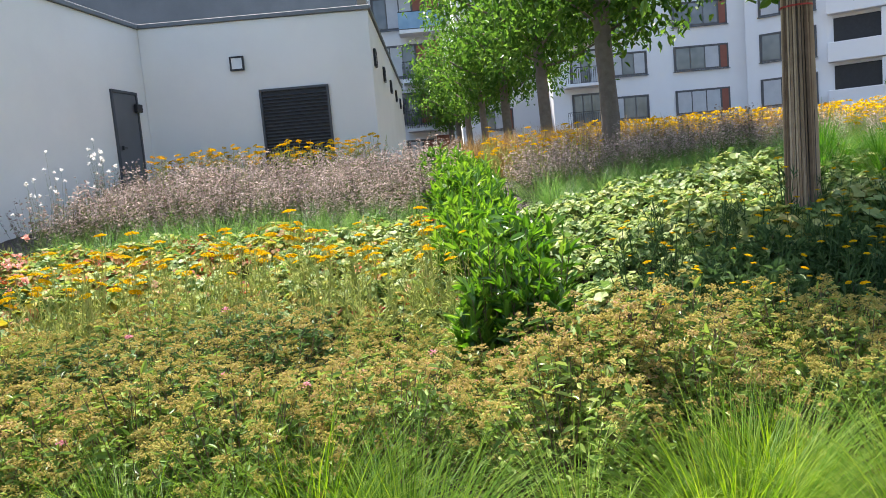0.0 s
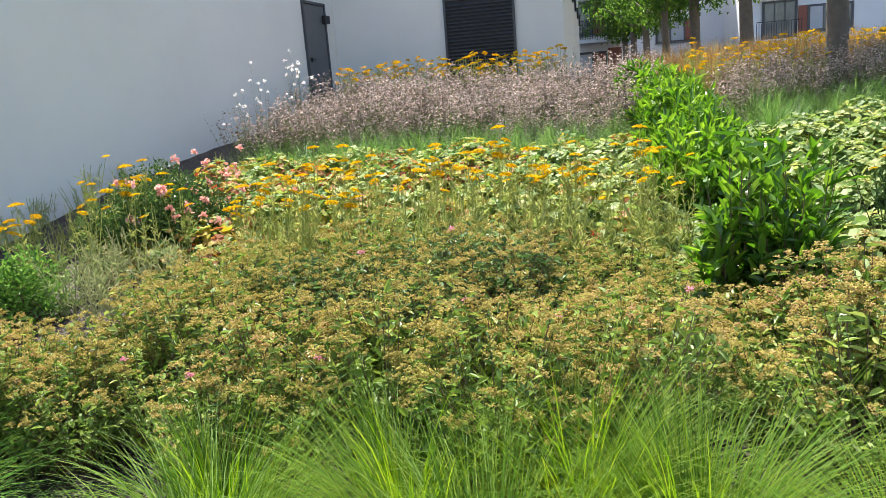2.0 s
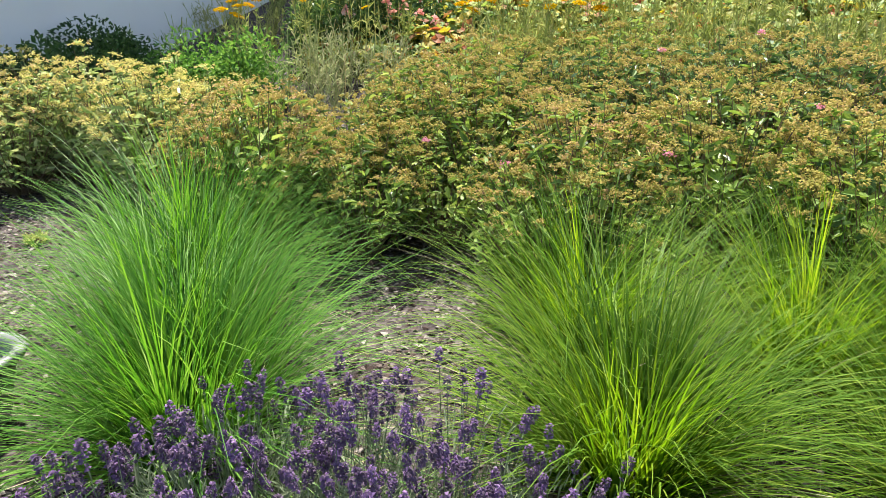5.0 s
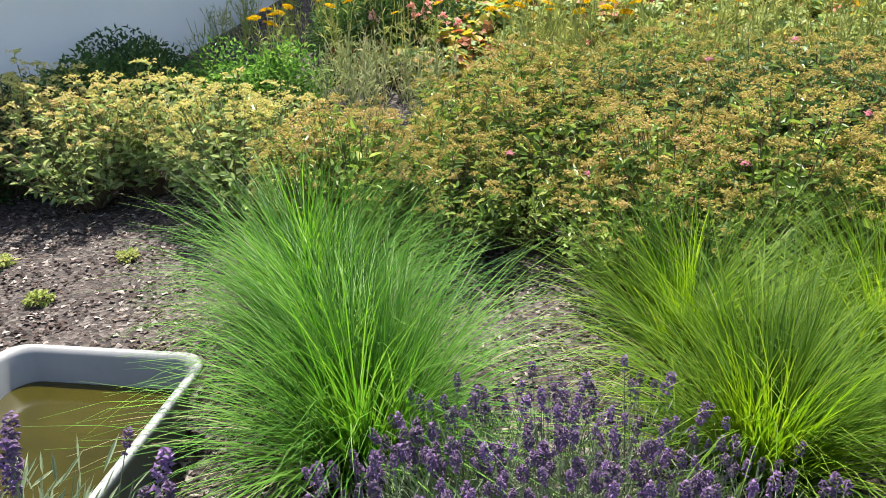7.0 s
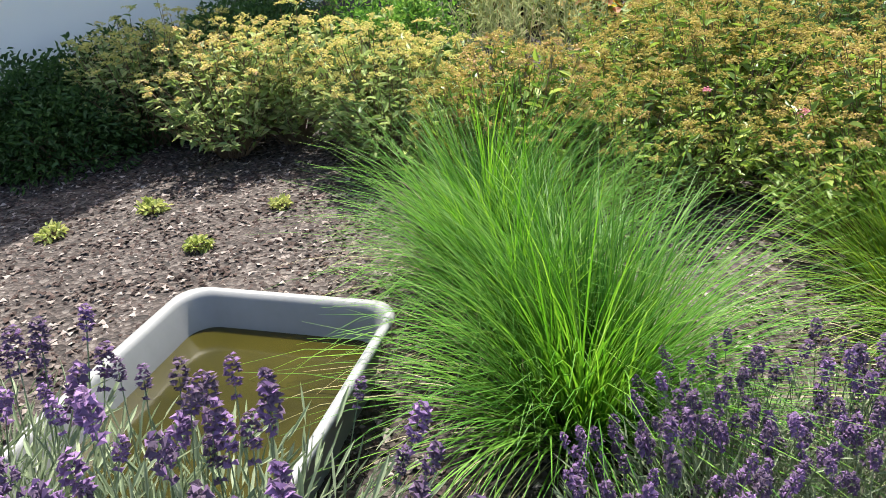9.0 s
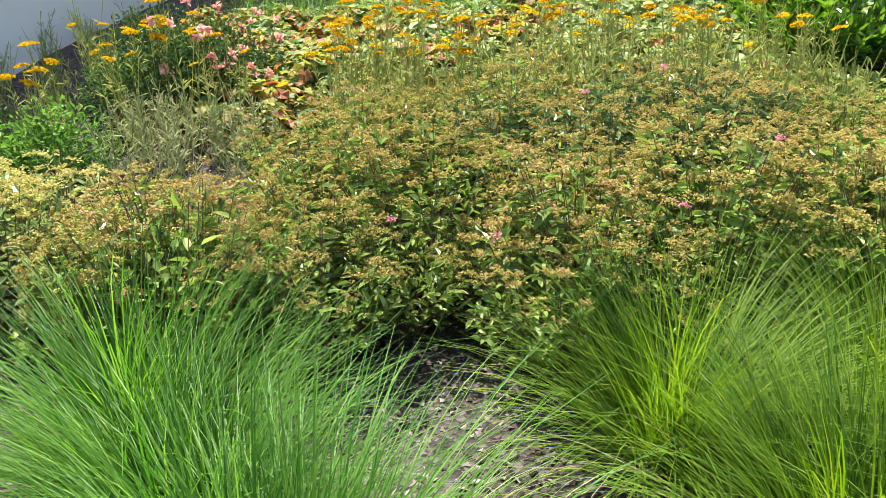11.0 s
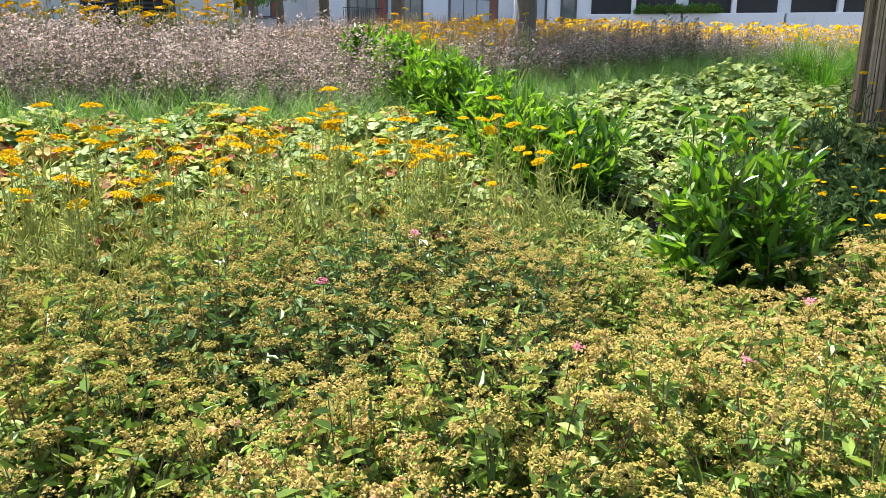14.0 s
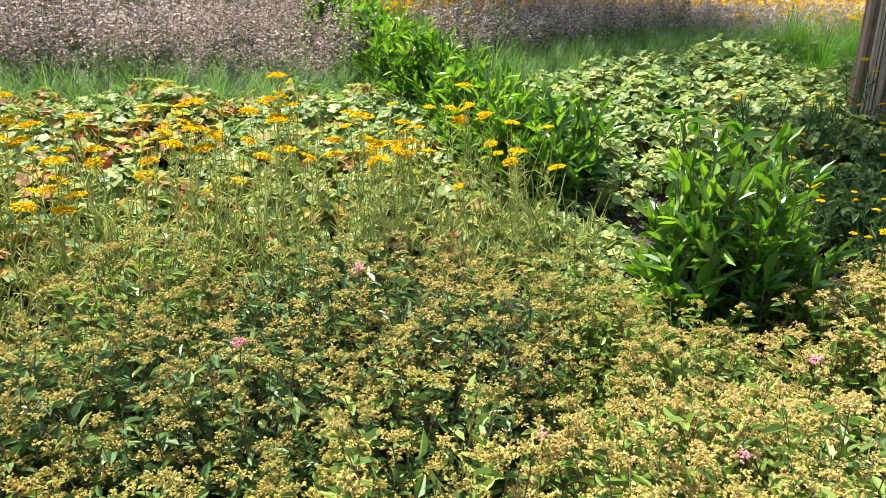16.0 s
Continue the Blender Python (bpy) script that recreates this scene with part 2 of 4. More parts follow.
b_.inputs["Roughness"].default_value = 0.1


# ---- building helpers ----
def part(name, bm, material, parent=None, label=""):
    """Links a bmesh, or a mesh, as one object under a thing or part."""
    if isinstance(bm, bpy.types.Mesh):
        me = bm
    else:
        me = bpy.data.meshes.new(name)
        bm.to_mesh(me)
        bm.free()
    if not me.materials:
        me.materials.append(material)
    ob = new(name, me)
    if parent:
        ob.parent = parent
    return tagged(ob, label)


def thing(name, place, label, category, group="", kind="", turn=0.0, scale=1.0):
    e = new(name)
    e.matrix_world = pose(*place, 0, 0, turn) @ Matrix.Scale(scale, 4)
    e.empty_display_size = 0.1
    return tagged(e, label, category, group, kind)


def box(bm, lo, hi, bevel=0.0):
    r = bmesh.ops.create_cube(bm, size=1.0)
    c, s = [(a + b) / 2 for a, b in zip(lo, hi)], [b - a for a, b in zip(lo, hi)]
    for v in r["verts"]:
        v.co = Vector([c[i] + v.co[i] * s[i] for i in range(3)])
    if bevel:
        edges = list({e for v in r["verts"] for e in v.link_edges})
        bmesh.ops.bevel(bm, geom=edges, offset=bevel, segments=1, affect="EDGES")


def boxed(lo, hi, bevel=0.0):
    bm = bmesh.new()
    box(bm, lo, hi, bevel)
    return bm


def mesh_of(name, verts, faces, material, smooth=False):
    """A mesh from arrays of corners and equal-sized faces."""
    verts, faces = np.asarray(verts, dtype=np.float32), np.asarray(faces, dtype=np.int32)
    me = bpy.data.meshes.new(name)
    n, k = faces.shape
    me.vertices.add(len(verts))
    me.vertices.foreach_set("co", verts.ravel())
    me.loops.add(n * k)
    me.loops.foreach_set("vertex_index", faces.ravel())
    me.polygons.add(n)
    me.polygons.foreach_set("loop_start", np.arange(0, n * k, k, dtype=np.int32))
    me.polygons.foreach_set("use_smooth", np.full(n, smooth))
    me.update(calc_edges=True)
    me.validate()
    me.materials.append(material)
    return me


def unit(v):
    return v / np.maximum(np.linalg.norm(v, axis=1, keepdims=True), 1e-9)


def merge(*pieces):
    vs, fs, base = [], [], 0
    for v, f in pieces:
        vs.append(v)
        fs.append(f + base)
        base += len(v)
    return np.vstack(vs), np.vstack(fs)


def leaves(p, d, length, width, droop=0.25, fold=0.25):
    """Pointed leaves from p along d, folded on the midrib: two quads each."""
    n = len(p)
    d = unit(d)
    up = np.tile([0.0, 0.0, 1.0], (n, 1)) + RNG.normal(0, 0.45, (n, 3))
    side = unit(np.cross(d, up))
    nor = np.cross(side, d)
    L, W = length[:, None], width[:, None]
    low, high = p + d * L * 0.30 + nor * W * fold, p + d * L * 0.68 + nor * (W * fold - L * droop * 0.45)
    tip = p + d * L - nor * L * droop
    v = np.stack([p, low + side * W * 0.44, high + side * W * 0.40, tip, high - side * W * 0.40, low - side * W * 0.44], 1).reshape(-1, 3)
    i = np.arange(n)[:, None] * 6
    return v, np.vstack([i + [0, 1, 2, 3], i + [0, 3, 4, 5]])


def lobed(p, nor, size):
    """Roundish lobed leaves: a fan of nine rim points round a sunk heart."""
    n = len(p)
    nor = unit(nor)
    a = unit(np.cross(nor, RNG.normal(0, 1, (n, 3))))
    b = np.cross(nor, a)
    rim = []
    for k in range(10):
        r = (0.5 if k % 2 else 0.42) * (0.6 if k == 0 else 1)
        t = 2 * math.pi * k / 10
        lift = RNG.normal(0.06, 0.06, (n, 1))
        rim.append(p + (a * math.cos(t) + b * math.sin(t)) * size[:, None] * r + nor * size[:, None] * lift)
    v = np.stack([p, *rim], 1).reshape(-1, 3)
    i = np.arange(n)[:, None] * 11
    return v, np.vstack([i + [0, 1 + 2 * k, 2 + 2 * k, 1 + (2 * k + 2) % 10] for k in range(5)])


def blades(p, az, length, lean, width, segs=5, curl=1.0):
    """Arching grass blades: tapered ribbons that start upright by lean and bend over by curl."""
    n = len(p)
    out = np.stack([np.cos(az), np.sin(az), np.zeros(n)], 1)
    side = np.stack([-np.sin(az), np.cos(az), np.zeros(n)], 1)
    at, rows_ = p.copy(), []
    for k in range(segs + 1):
        f = k / segs
        w = width * (1 - f ** 1.5) * 0.5 + 0.0004
        rows_ += [at - side * w[:, None], at + side * w[:, None]]
        ang = lean + curl * (f ** 1.3)
        at = at + (out * np.sin(ang)[:, None] + np.array([0, 0, 1.0]) * np.cos(ang)[:, None]) * (length / segs)[:, None]
    v = np.stack(rows_, 1).reshape(-1, 3)
    i = np.arange(n)[:, None] * (2 * segs + 2)
    return v, np.vstack([i + [2 * k, 2 * k + 1, 2 * k + 3, 2 * k + 2] for k in range(segs)])


def specks(p, size):
    """Tiny florets: low three-sided caps, each turned and tilted its own way."""
    n = len(p)
    w = RNG.uniform(0, 6.283, n)
    rim = [np.stack([np.cos(w + k), np.sin(w + k), RNG.normal(-0.15, 0.3, n)], 1) for k in (0, 2.094, 4.189)]
    top = np.stack([RNG.normal(0, 0.2, n), RNG.normal(0, 0.2, n), RNG.uniform(0.25, 0.7, n)], 1)
    v = (p[:, None, :] + np.stack([*rim, top], 1) * size[:, None, None] * RNG.uniform(0.75, 1.25, (n, 4, 1))).reshape(-1, 3)
    i = np.arange(n)[:, None] * 4
    return v, np.vstack([i + q for q in ([0, 1, 3], [1, 2, 3], [2, 0, 3])])


def stems(a, b, r0, r1):
    """Thin three-sided stems from a to b."""
    n = len(a)
    d = unit(b - a)
    s = unit(np.cross(d, np.array([0.31, 0.87, 0.2])))
    t = np.cross(d, s)
    ring = [s * math.cos(w) + t * math.sin(w) for w in (0, 2.094, 4.189)]
    v = np.stack([a + q * r0 for q in ring] + [b + q * r1 for q in ring], 1).reshape(-1, 3)
    i = np.arange(n)[:, None] * 6
    return v, np.vstack([i + [0, 1, 4, 3], i + [1, 2, 5, 4], i + [2, 0, 3, 5]])


def ball(n, squash=1.0):
    return unit(RNG.normal(0, 1, (n, 3))) * np.array([1, 1, squash])


GY = np.array([-40, 4.6, 6.0, 7.5, 9.0, 11.0, 13.0, 16.0, 30.0, 900.0])
GZ = np.array([0, 0.0, 0.22, 0.55, 0.85, 1.15, 1.4, 1.6, 1.75, 1.75])


def level(x, y):
    """The ground's height: flat by the path, banked up towards the house."""
    mound = np.clip((x - 1.0) / 2.2, 0, 1) * np.clip((y - 5.2) / 1.8, 0, 1) * np.clip((13 - y) / 4, 0, 1)
    return np.interp(y, GY, GZ) + 0.48 * mound + 0.025 * np.sin(1.7 * x + 0.6 * y) * np.clip((y - 3) / 3, 0, 1)


# ---- ground ----
def grid_axis(stops):
    return np.concatenate([np.linspace(a, b, n, endpoint=False) for a, b, n in stops] + [[stops[-1][1]]])


gx, gy = grid_axis([(-900, -14, 14), (-14, 14, 112), (14, 900, 14)]), grid_axis([(-900, -4, 12), (-4, 20, 96), (20, 900, 20)])
X, Y = np.meshgrid(gx, gy)
V = np.stack([X, Y, level(X, Y) + 0.012 * np.sin(9 * X) * np.sin(8 * Y)], -1).reshape(-1, 3)
J, I = np.meshgrid(np.arange(len(gy) - 1), np.arange(len(gx) - 1), indexing="ij")
q = (J * len(gx) + I).reshape(-1, 1)
ground = part("ground", mesh_of("ground", V, q + [0, 1, len(gx) + 1, len(gx)], SOIL, True), SOIL)
tagged(ground, "brown stone-chip mulch over banked planting soil", "ground", kind="structure")

# ---- plain white annexe ----
WX, WY, WE, TOP = -5.97, 16.0, -1.22, 5.1       # inner corner, front wall, east corner, parapet top
WEST_TURN = pose(WX, WY, 0, 0, 0, -7.5) @ pose(-WX, -WY, 0)   # the long wall swings away from the corner


def wall(name, lo, hi, material, label):
    return tagged(part(name, boxed(lo, hi, 0.012), material), label, "wall", kind="structure")


wall_north = wall("wall_north", (WX, WY, 0.8), (WE, WY + 0.3, TOP), WHITE, "white rendered annexe wall with a louvred grille")
wall_east = wall("wall_east", (WE - 0.3, WY + 0.303, 0.8), (WE, 31, TOP), WHITE, "white rendered side wall with a row of lamps")
wall_west = wall("wall_west", (WX - 0.3, -8, -0.1), (WX - 0.003, WY + 0.25, TOP), WHITE, "long white rendered wall with a grey door")
wall_west.matrix_world = WEST_TURN
roof = tagged(part("roof", boxed((WX - 0.28, WY + 0.28, TOP - 0.45), (WE - 0.3, 31, TOP - 0.3)), ROOFING), "flat grey roof behind the parapet", "roof", kind="structure")
for lo, hi, turned in (((WX - 0.36, WY - 0.05, TOP), (WE + 0.05, WY + 0.36, TOP + 0.09), False), ((WE - 0.36, WY + 0.363, TOP), (WE + 0.05, 31.05, TOP + 0.09), False),
                       ((WX - 0.36, -8, TOP - 0.004), (WX + 0.05, WY - 0.06, TOP + 0.086), True)):
    coping = tagged(part("coping", boxed(lo, hi, 0.01), COPING), "dark grey folded zinc parapet coping", "coping", kind="structure")
    if turned:
        coping.matrix_world = WEST_TURN
# the higher storey set back on the roof
tagged(part("wall_upper", boxed((-16, 24, TOP - 0.3), (WE - 0.9, 24.3, TOP + 3.1)), COPING), "grey metal band set back on the roof", "wall", kind="structure")
tagged(part("roof_upper", boxed((-16, 24.303, TOP + 2.9), (WE - 0.9, 30, TOP + 3.06)), ROOFING), "grey sheet roof of the raised part", "roof", kind="structure")


def build_door():
    y0, y1, z0, z1 = 14.74, 15.56, 1.62, 3.72
    d = tagged(part("door_1", boxed((WX - 0.03, y0, z0), (WX + 0.02, y1, z1), 0.006), DOOR_PAINT), "closed grey metal service door in the white wall", "door", kind="structure")
    d.matrix_world = WEST_TURN
    part("door_frame", boxed((WX - 0.02, y0 - 0.06, z0), (WX + 0.035, y0 - 0.003, z1 + 0.06), 0.004), ANTHRACITE, d)
    part("door_frame", boxed((WX - 0.02, y1 + 0.003, z0), (WX + 0.035, y1 + 0.06, z1 + 0.06), 0.004), ANTHRACITE, d)
    part("door_frame", boxed((WX - 0.02, y0, z1 + 0.003), (WX + 0.035, y1, z1 + 0.06), 0.004), ANTHRACITE, d)
    part("door_closer", boxed((WX + 0.022, y1 - 0.12, z1 - 0.34), (WX + 0.10, y1 + 0.1, z1 - 0.18), 0.01), BLACK, d)
    bm = boxed((WX + 0.022, y0 + 0.08, 2.62), (WX + 0.06, y0 + 0.12, 2.7), 0.006)
    box(bm, (WX + 0.05, y0 + 0.08, 2.65), (WX + 0.065, y0 + 0.22, 2.67), 0.004)
    part("door_handle", bm, BLACK, d, "black lever handle")


def build_louvre():
    x0, x1, z0, z1 = -3.56, -2.22, 1.5, 3.62
    t = tagged(part("louvre_grille", boxed((x0, WY - 0.012, z0), (x1, WY - 0.003, z1)), BLACK), "anthracite ventilation grille with horizontal blades", "grille", kind="structure")
    for lo, hi in (((x0 - 0.05, WY - 0.07, z0), (x0, WY - 0.003, z1 + 0.05)), ((x1, WY - 0.07, z0), (x1 + 0.05, WY - 0.003, z1 + 0.05)), ((x0, WY - 0.07, z1), (x1, WY - 0.003, z1 + 0.05))):
        part("grille_frame", boxed(lo, hi, 0.004), ANTHRACITE, t)
    n = 30
    bm = boxed((x0 + 0.002, -0.022, -0.005), (x1 - 0.002, 0.022, 0.005))
    bmesh.ops.rotate(bm, verts=bm.verts, matrix=Matrix.Rotation(radians(40), 3, "X"))
    first = part("slat", bm, ANTHRACITE, t)
    first.location = (0, WY - 0.04, z0 + 0.04)
    for k in range(1, n):
        o = part("slat", first.data, ANTHRACITE, t)
        o.location = (0, WY - 0.04, z0 + 0.04 + k * (z1 - z0 - 0.06) / n)


def build_wall_lamp(place, turn, size=0.29):
    t = thing("wall_lamp", place, "square black-framed wall lamp on white render", "wall lamp", "wall lamps", turn=turn)
    h = size / 2
    part("cover", boxed((-h + 0.02, -0.04, -h + 0.02), (h - 0.02, 0.0, h - 0.02), 0.008), LAMP_GLASS, t, "pale opal cover")
    bm = bmesh.new()
    for lo, hi in (((-h, -0.055, -h), (-h + 0.035, 0, h)), ((h - 0.035, -0.055, -h), (h, 0, h)), ((-h + 0.035, -0.055, h - 0.035), (h - 0.035, 0, h)), ((-h + 0.035, -0.055, -h), (h - 0.035, 0, -h + 0.035))):
        box(bm, lo, hi, 0.003)
    part("lamp_frame", bm, BLACK, t)


build_door()
build_louvre()
build_wall_lamp((-4.0, WY - 0.004, 4.24), 0)
for k in range(6):
    build_wall_lamp((WE + 0.004, 16.6 + 2.8 * k, 4.2), 90, 0.36)


# ---- apartment houses ----
def window_unit(t, x, z, w, h, split, red=0.0, blind=0.0):
    """A window in a wall that faces -y, in the house's own axes: reveal, frame, panes, sill and a red panel."""
    win = part("window", boxed((x, -0.02, z), (x + w, 0.02, z + h)), FRAME_PAINT, t)
    cut = [x + 0.08 + (w - 0.16 - red) * k / split for k in range(split + 1)]
    for a, b in zip(cut, cut[1:]):
        part("pane", boxed((a + 0.04, -0.034, z + 0.1), (b - 0.04, -0.023, z + h - 0.08)), CURTAIN if RNG.random() < blind else PANE, win)
    if red:
        part("panel", boxed((x + w - red, -0.05, z + 0.04), (x + w - 0.06, -0.024, z + h - 0.04), 0.01), BRICKRED, win)
    part("frame", boxed((x - 0.05, -0.06, z + h - 0.06), (x + w + 0.05, -0.021, z + h + 0.05), 0.01), FRAME_PAINT, win)
    for a in (x - 0.05, x + w - 0.05):
        part("frame", boxed((a, -0.06, z - 0.02), (a + 0.1, -0.021, z + h - 0.063), 0.01), FRAME_PAINT, win)
    part("sill", boxed((x - 0.1, -0.16, z - 0.08), (x + w + 0.1, -0.021, z - 0.023), 0.01), COPING, win)
    return win


def balcony_unit(t, x, z, w, depth, glass):
    b = part("balcony", boxed((x, -depth, z - 0.22), (x + w, -0.023, z), 0.02), FACADE, t)
    if glass:
        part("railing_pane", boxed((x, -depth, z + 0.06), (x + w, -depth + 0.02, z + 1.0)), BLUE_PANE, b)
    for k in range(int(w / 0.14) + 1):
        if not glass:
            part("baluster", boxed((x + 0.14 * k, -depth + 0.01, z + 0.003), (x + 0.14 * k + 0.03, -depth + 0.03, z + 0.95)), BLACK, b)
    part("handrail", boxed((x, -depth - 0.01, z + 1.003), (x + w, -depth + 0.05, z + 1.05), 0.008), BLACK, b)


def house(place, turn, w, h, depth, label):
    t = thing("apartment_house", place, label, "building", turn=turn)
    part("wall", boxed((0, 0.024, 0), (w, depth, h), 0.03), FACADE, t)
    part("roof", boxed((-0.2, -0.1, h + 0.003), (w + 0.2, depth, h + 0.3), 0.03), COPING, t)
    return t


house_a = house((8.2, 51.2, 0.2), 0, 13.2, 16, 12, "white apartment house with dark-framed window bands and red panels")
for k in range(5):
    z = 0.5 + 2.9 * k
    window_unit(house_a, 8.3, z + 0.35, 3.6, 1.55, 3, 0.5, 0.5)
    window_unit(house_a, 3.9, z + 0.35, 2.5, 1.5, 3, 0.0, 0.4)
    part("panel", boxed((3.35, -0.03, z + 0.3), (3.86, 0.02, z + 1.9), 0.01), BRICKRED, house_a)
    window_unit(house_a, 1.3, z + 0.05, 1.95, 2.2, 3, 0, 0.5)
    balcony_unit(house_a, 0.7, z, 2.6, 1.3, False)
    part("shutter", boxed((7.5, -0.07, z + 0.3), (8.2, -0.03, z + 1.95), 0.01), ANTHRACITE, house_a) if k == 0 else None

house_b = house((21.0, 50.4, 0.2), -35, 24, 16, 10, "white apartment wing with deep planted balconies")
for k in range(5):
    z = 0.5 + 2.9 * k
    window_unit(house_b, 0.9, z + 0.3, 1.3, 1.75, 1, 0, 0.6)
    window_unit(house_b, 3.2, z + 0.2, 1.0, 1.9, 1, 0, 0.2)
    for a in (5.2, 11.4, 17.6):
        # flat black sheet paints the shade of the recess behind each parapet
        part("loggia_shade", boxed((a, -0.03, z + 0.85), (a + 5.4, 0.02, z + 2.35)), BLACK, house_b)
        part("parapet", boxed((a - 0.3, -0.75, z - 0.35), (a + 5.75, -0.04, z + 0.85), 0.03), FACADE, house_b)
        part("pier", boxed((a + 2.6, -0.6, z + 0.853), (a + 2.9, -0.031, z + 2.5), 0.02), FACADE, house_b)

house_c = house((-14, 47, 1.0), 0, 15.5, 18, 12, "white apartment house with red-brown panels and blue glazed balconies")
for k in range(6):
    z = 0.4 + 2.9 * k
    for a in (1.0, 6.0, 10.8):
        window_unit(house_c, a, z + 0.3, 3.2, 1.9, 3, 0.7, 0.3)
        part("panel", boxed((a + 3.3, -0.04, z), (a + 4.1, 0.02, z + 2.4), 0.01), BRICKRED, house_c)
        balcony_unit(house_c, a + 1.6, z, 2.7, 1.4, k > 2)
house_d = house((2.2, 58, 0.6), 0, 6, 15, 10, "plain white apartment house at the end of the court")
for k in range(5):
    window_unit(house_d, 1.5, 0.8 + 2.9 * k, 2.4, 1.5, 2, 0.4, 0.4)


# ---- trees ----
def tree(place, h, r, seed, wrapped, label, crown=True, detail=1.0):
    g = np.random.default_rng(seed)
    t = thing("tree", place, label, "tree", "tree row" if crown else "")
    n, rings = 14, 9
    v, f = [], []
    for k in range(rings):
        z = -0.15 + (h * 0.62 + 0.15) * k / (rings - 1)
        rr = r * (1.25 - 0.25 * min(1, z / 0.4) if z < 0.4 else 1 - 0.35 * z / h)
        for a in range(n):
            w = 2 * math.pi * a / n
            s = rr * (1 + 0.08 * math.sin(3 * w + k) + 0.05 * g.normal())
            v.append((s * math.cos(w) + 0.02 * math.sin(k), s * math.sin(w), z))
    for k in range(rings - 1):
        for a in range(n):
            f.append((k * n + a, k * n + (a + 1) % n, (k + 1) * n + (a + 1) % n, (k + 1) * n + a))
    part("trunk", mesh_of("trunk", v, f, BARK, True), BARK, t)
    limb_a, limb_b, ends = [], [], []
    base = h * (0.37 if wrapped else 0.34)
    for k in range(14):
        w, z0 = k * 2.4 + g.normal() * 0.2, base + h * 0.22 * (k / 14)
        p0 = np.array([0, 0, z0])
        for s in range(4):
            p1 = p0 + np.array([math.cos(w), math.sin(w), 0.6 + 0.5 * k / 14]) * h * (0.078 if wrapped else 0.068) + g.normal(0, 0.12, 3)
            limb_a.append(p0), limb_b.append(p1), ends.append(p1)
            p0 = p1
    v, f = stems(np.array(limb_a), np.array(limb_b), r * 0.28, r * 0.14)
    part("limb", mesh_of("limb", v, f, BARK), BARK, t)
    ends = np.array(ends)
    count = int(12000 * detail)
    c = ends[g.integers(0, len(ends), count // 14)]
    c = c + g.normal(0, 1, c.shape) * np.array([0.5, 0.5, 0.42]) * h * 0.12
    c = c[c[:, 2] > h * 0.33]
    p = np.repeat(c, 14, 0) + g.normal(0, 0.16, (len(c) * 14, 3))
    d = g.normal(0, 1, p.shape) + np.array([0, 0, -0.35])
    v, f = leaves(p, d, g.uniform(0.12, 0.20, len(p)), g.uniform(0.06, 0.10, len(p)), 0.3, 0.12)
    part("crown", mesh_of("crown", v, f, TREE_LEAF), TREE_LEAF, t)
    if wrapped:
        for k in range(64):
            w = 2 * math.pi * k / 64
            q = 1 + 0.12 * g.normal()
            a = np.array([[(r * 1.16 * q) * math.cos(w), (r * 1.16 * q) * math.sin(w), -0.05]])
            b = np.array([[(r * 0.98) * math.cos(w + 0.14 * g.normal()), (r * 0.98) * math.sin(w + 0.14 * g.normal()), h * 0.46 + 0.08 * g.normal()]])
            v, f = stems(a, b, 0.0095 * g.uniform(0.7, 1.5), 0.008)
            part("reed", mesh_of("reed", v, f, REED), REED, t)
        bm = bmesh.new()
        bmesh.ops.create_cone(bm, segments=20, radius1=r * 1.27, radius2=r * 1.27, depth=0.016, cap_ends=False)
        o = part("tie", bm, REDTIE, t, "thin red binding tie")
        o.location = (0, 0, 1.95)
    return t


tree((3.22, 7.1, level(3.22, 7.1)), 6.6, 0.108, 3, True, "young street tree with a trunk wrapped in reed matting", detail=2.0)
for k, (x, y) in enumerate(((2.93, 13.2), (2.75, 19.3), (2.4, 25.5), (2.05, 31.6), (1.65, 36.5), (1.3, 40.5), (1.0, 44.0))):
    tree((x, y, level(x, y)), 6.8 + 0.3 * math.sin(k * 2.1), 0.16, 20 + k, False, "young leafy tree with a bare grey trunk in the planting", detail=0.55)


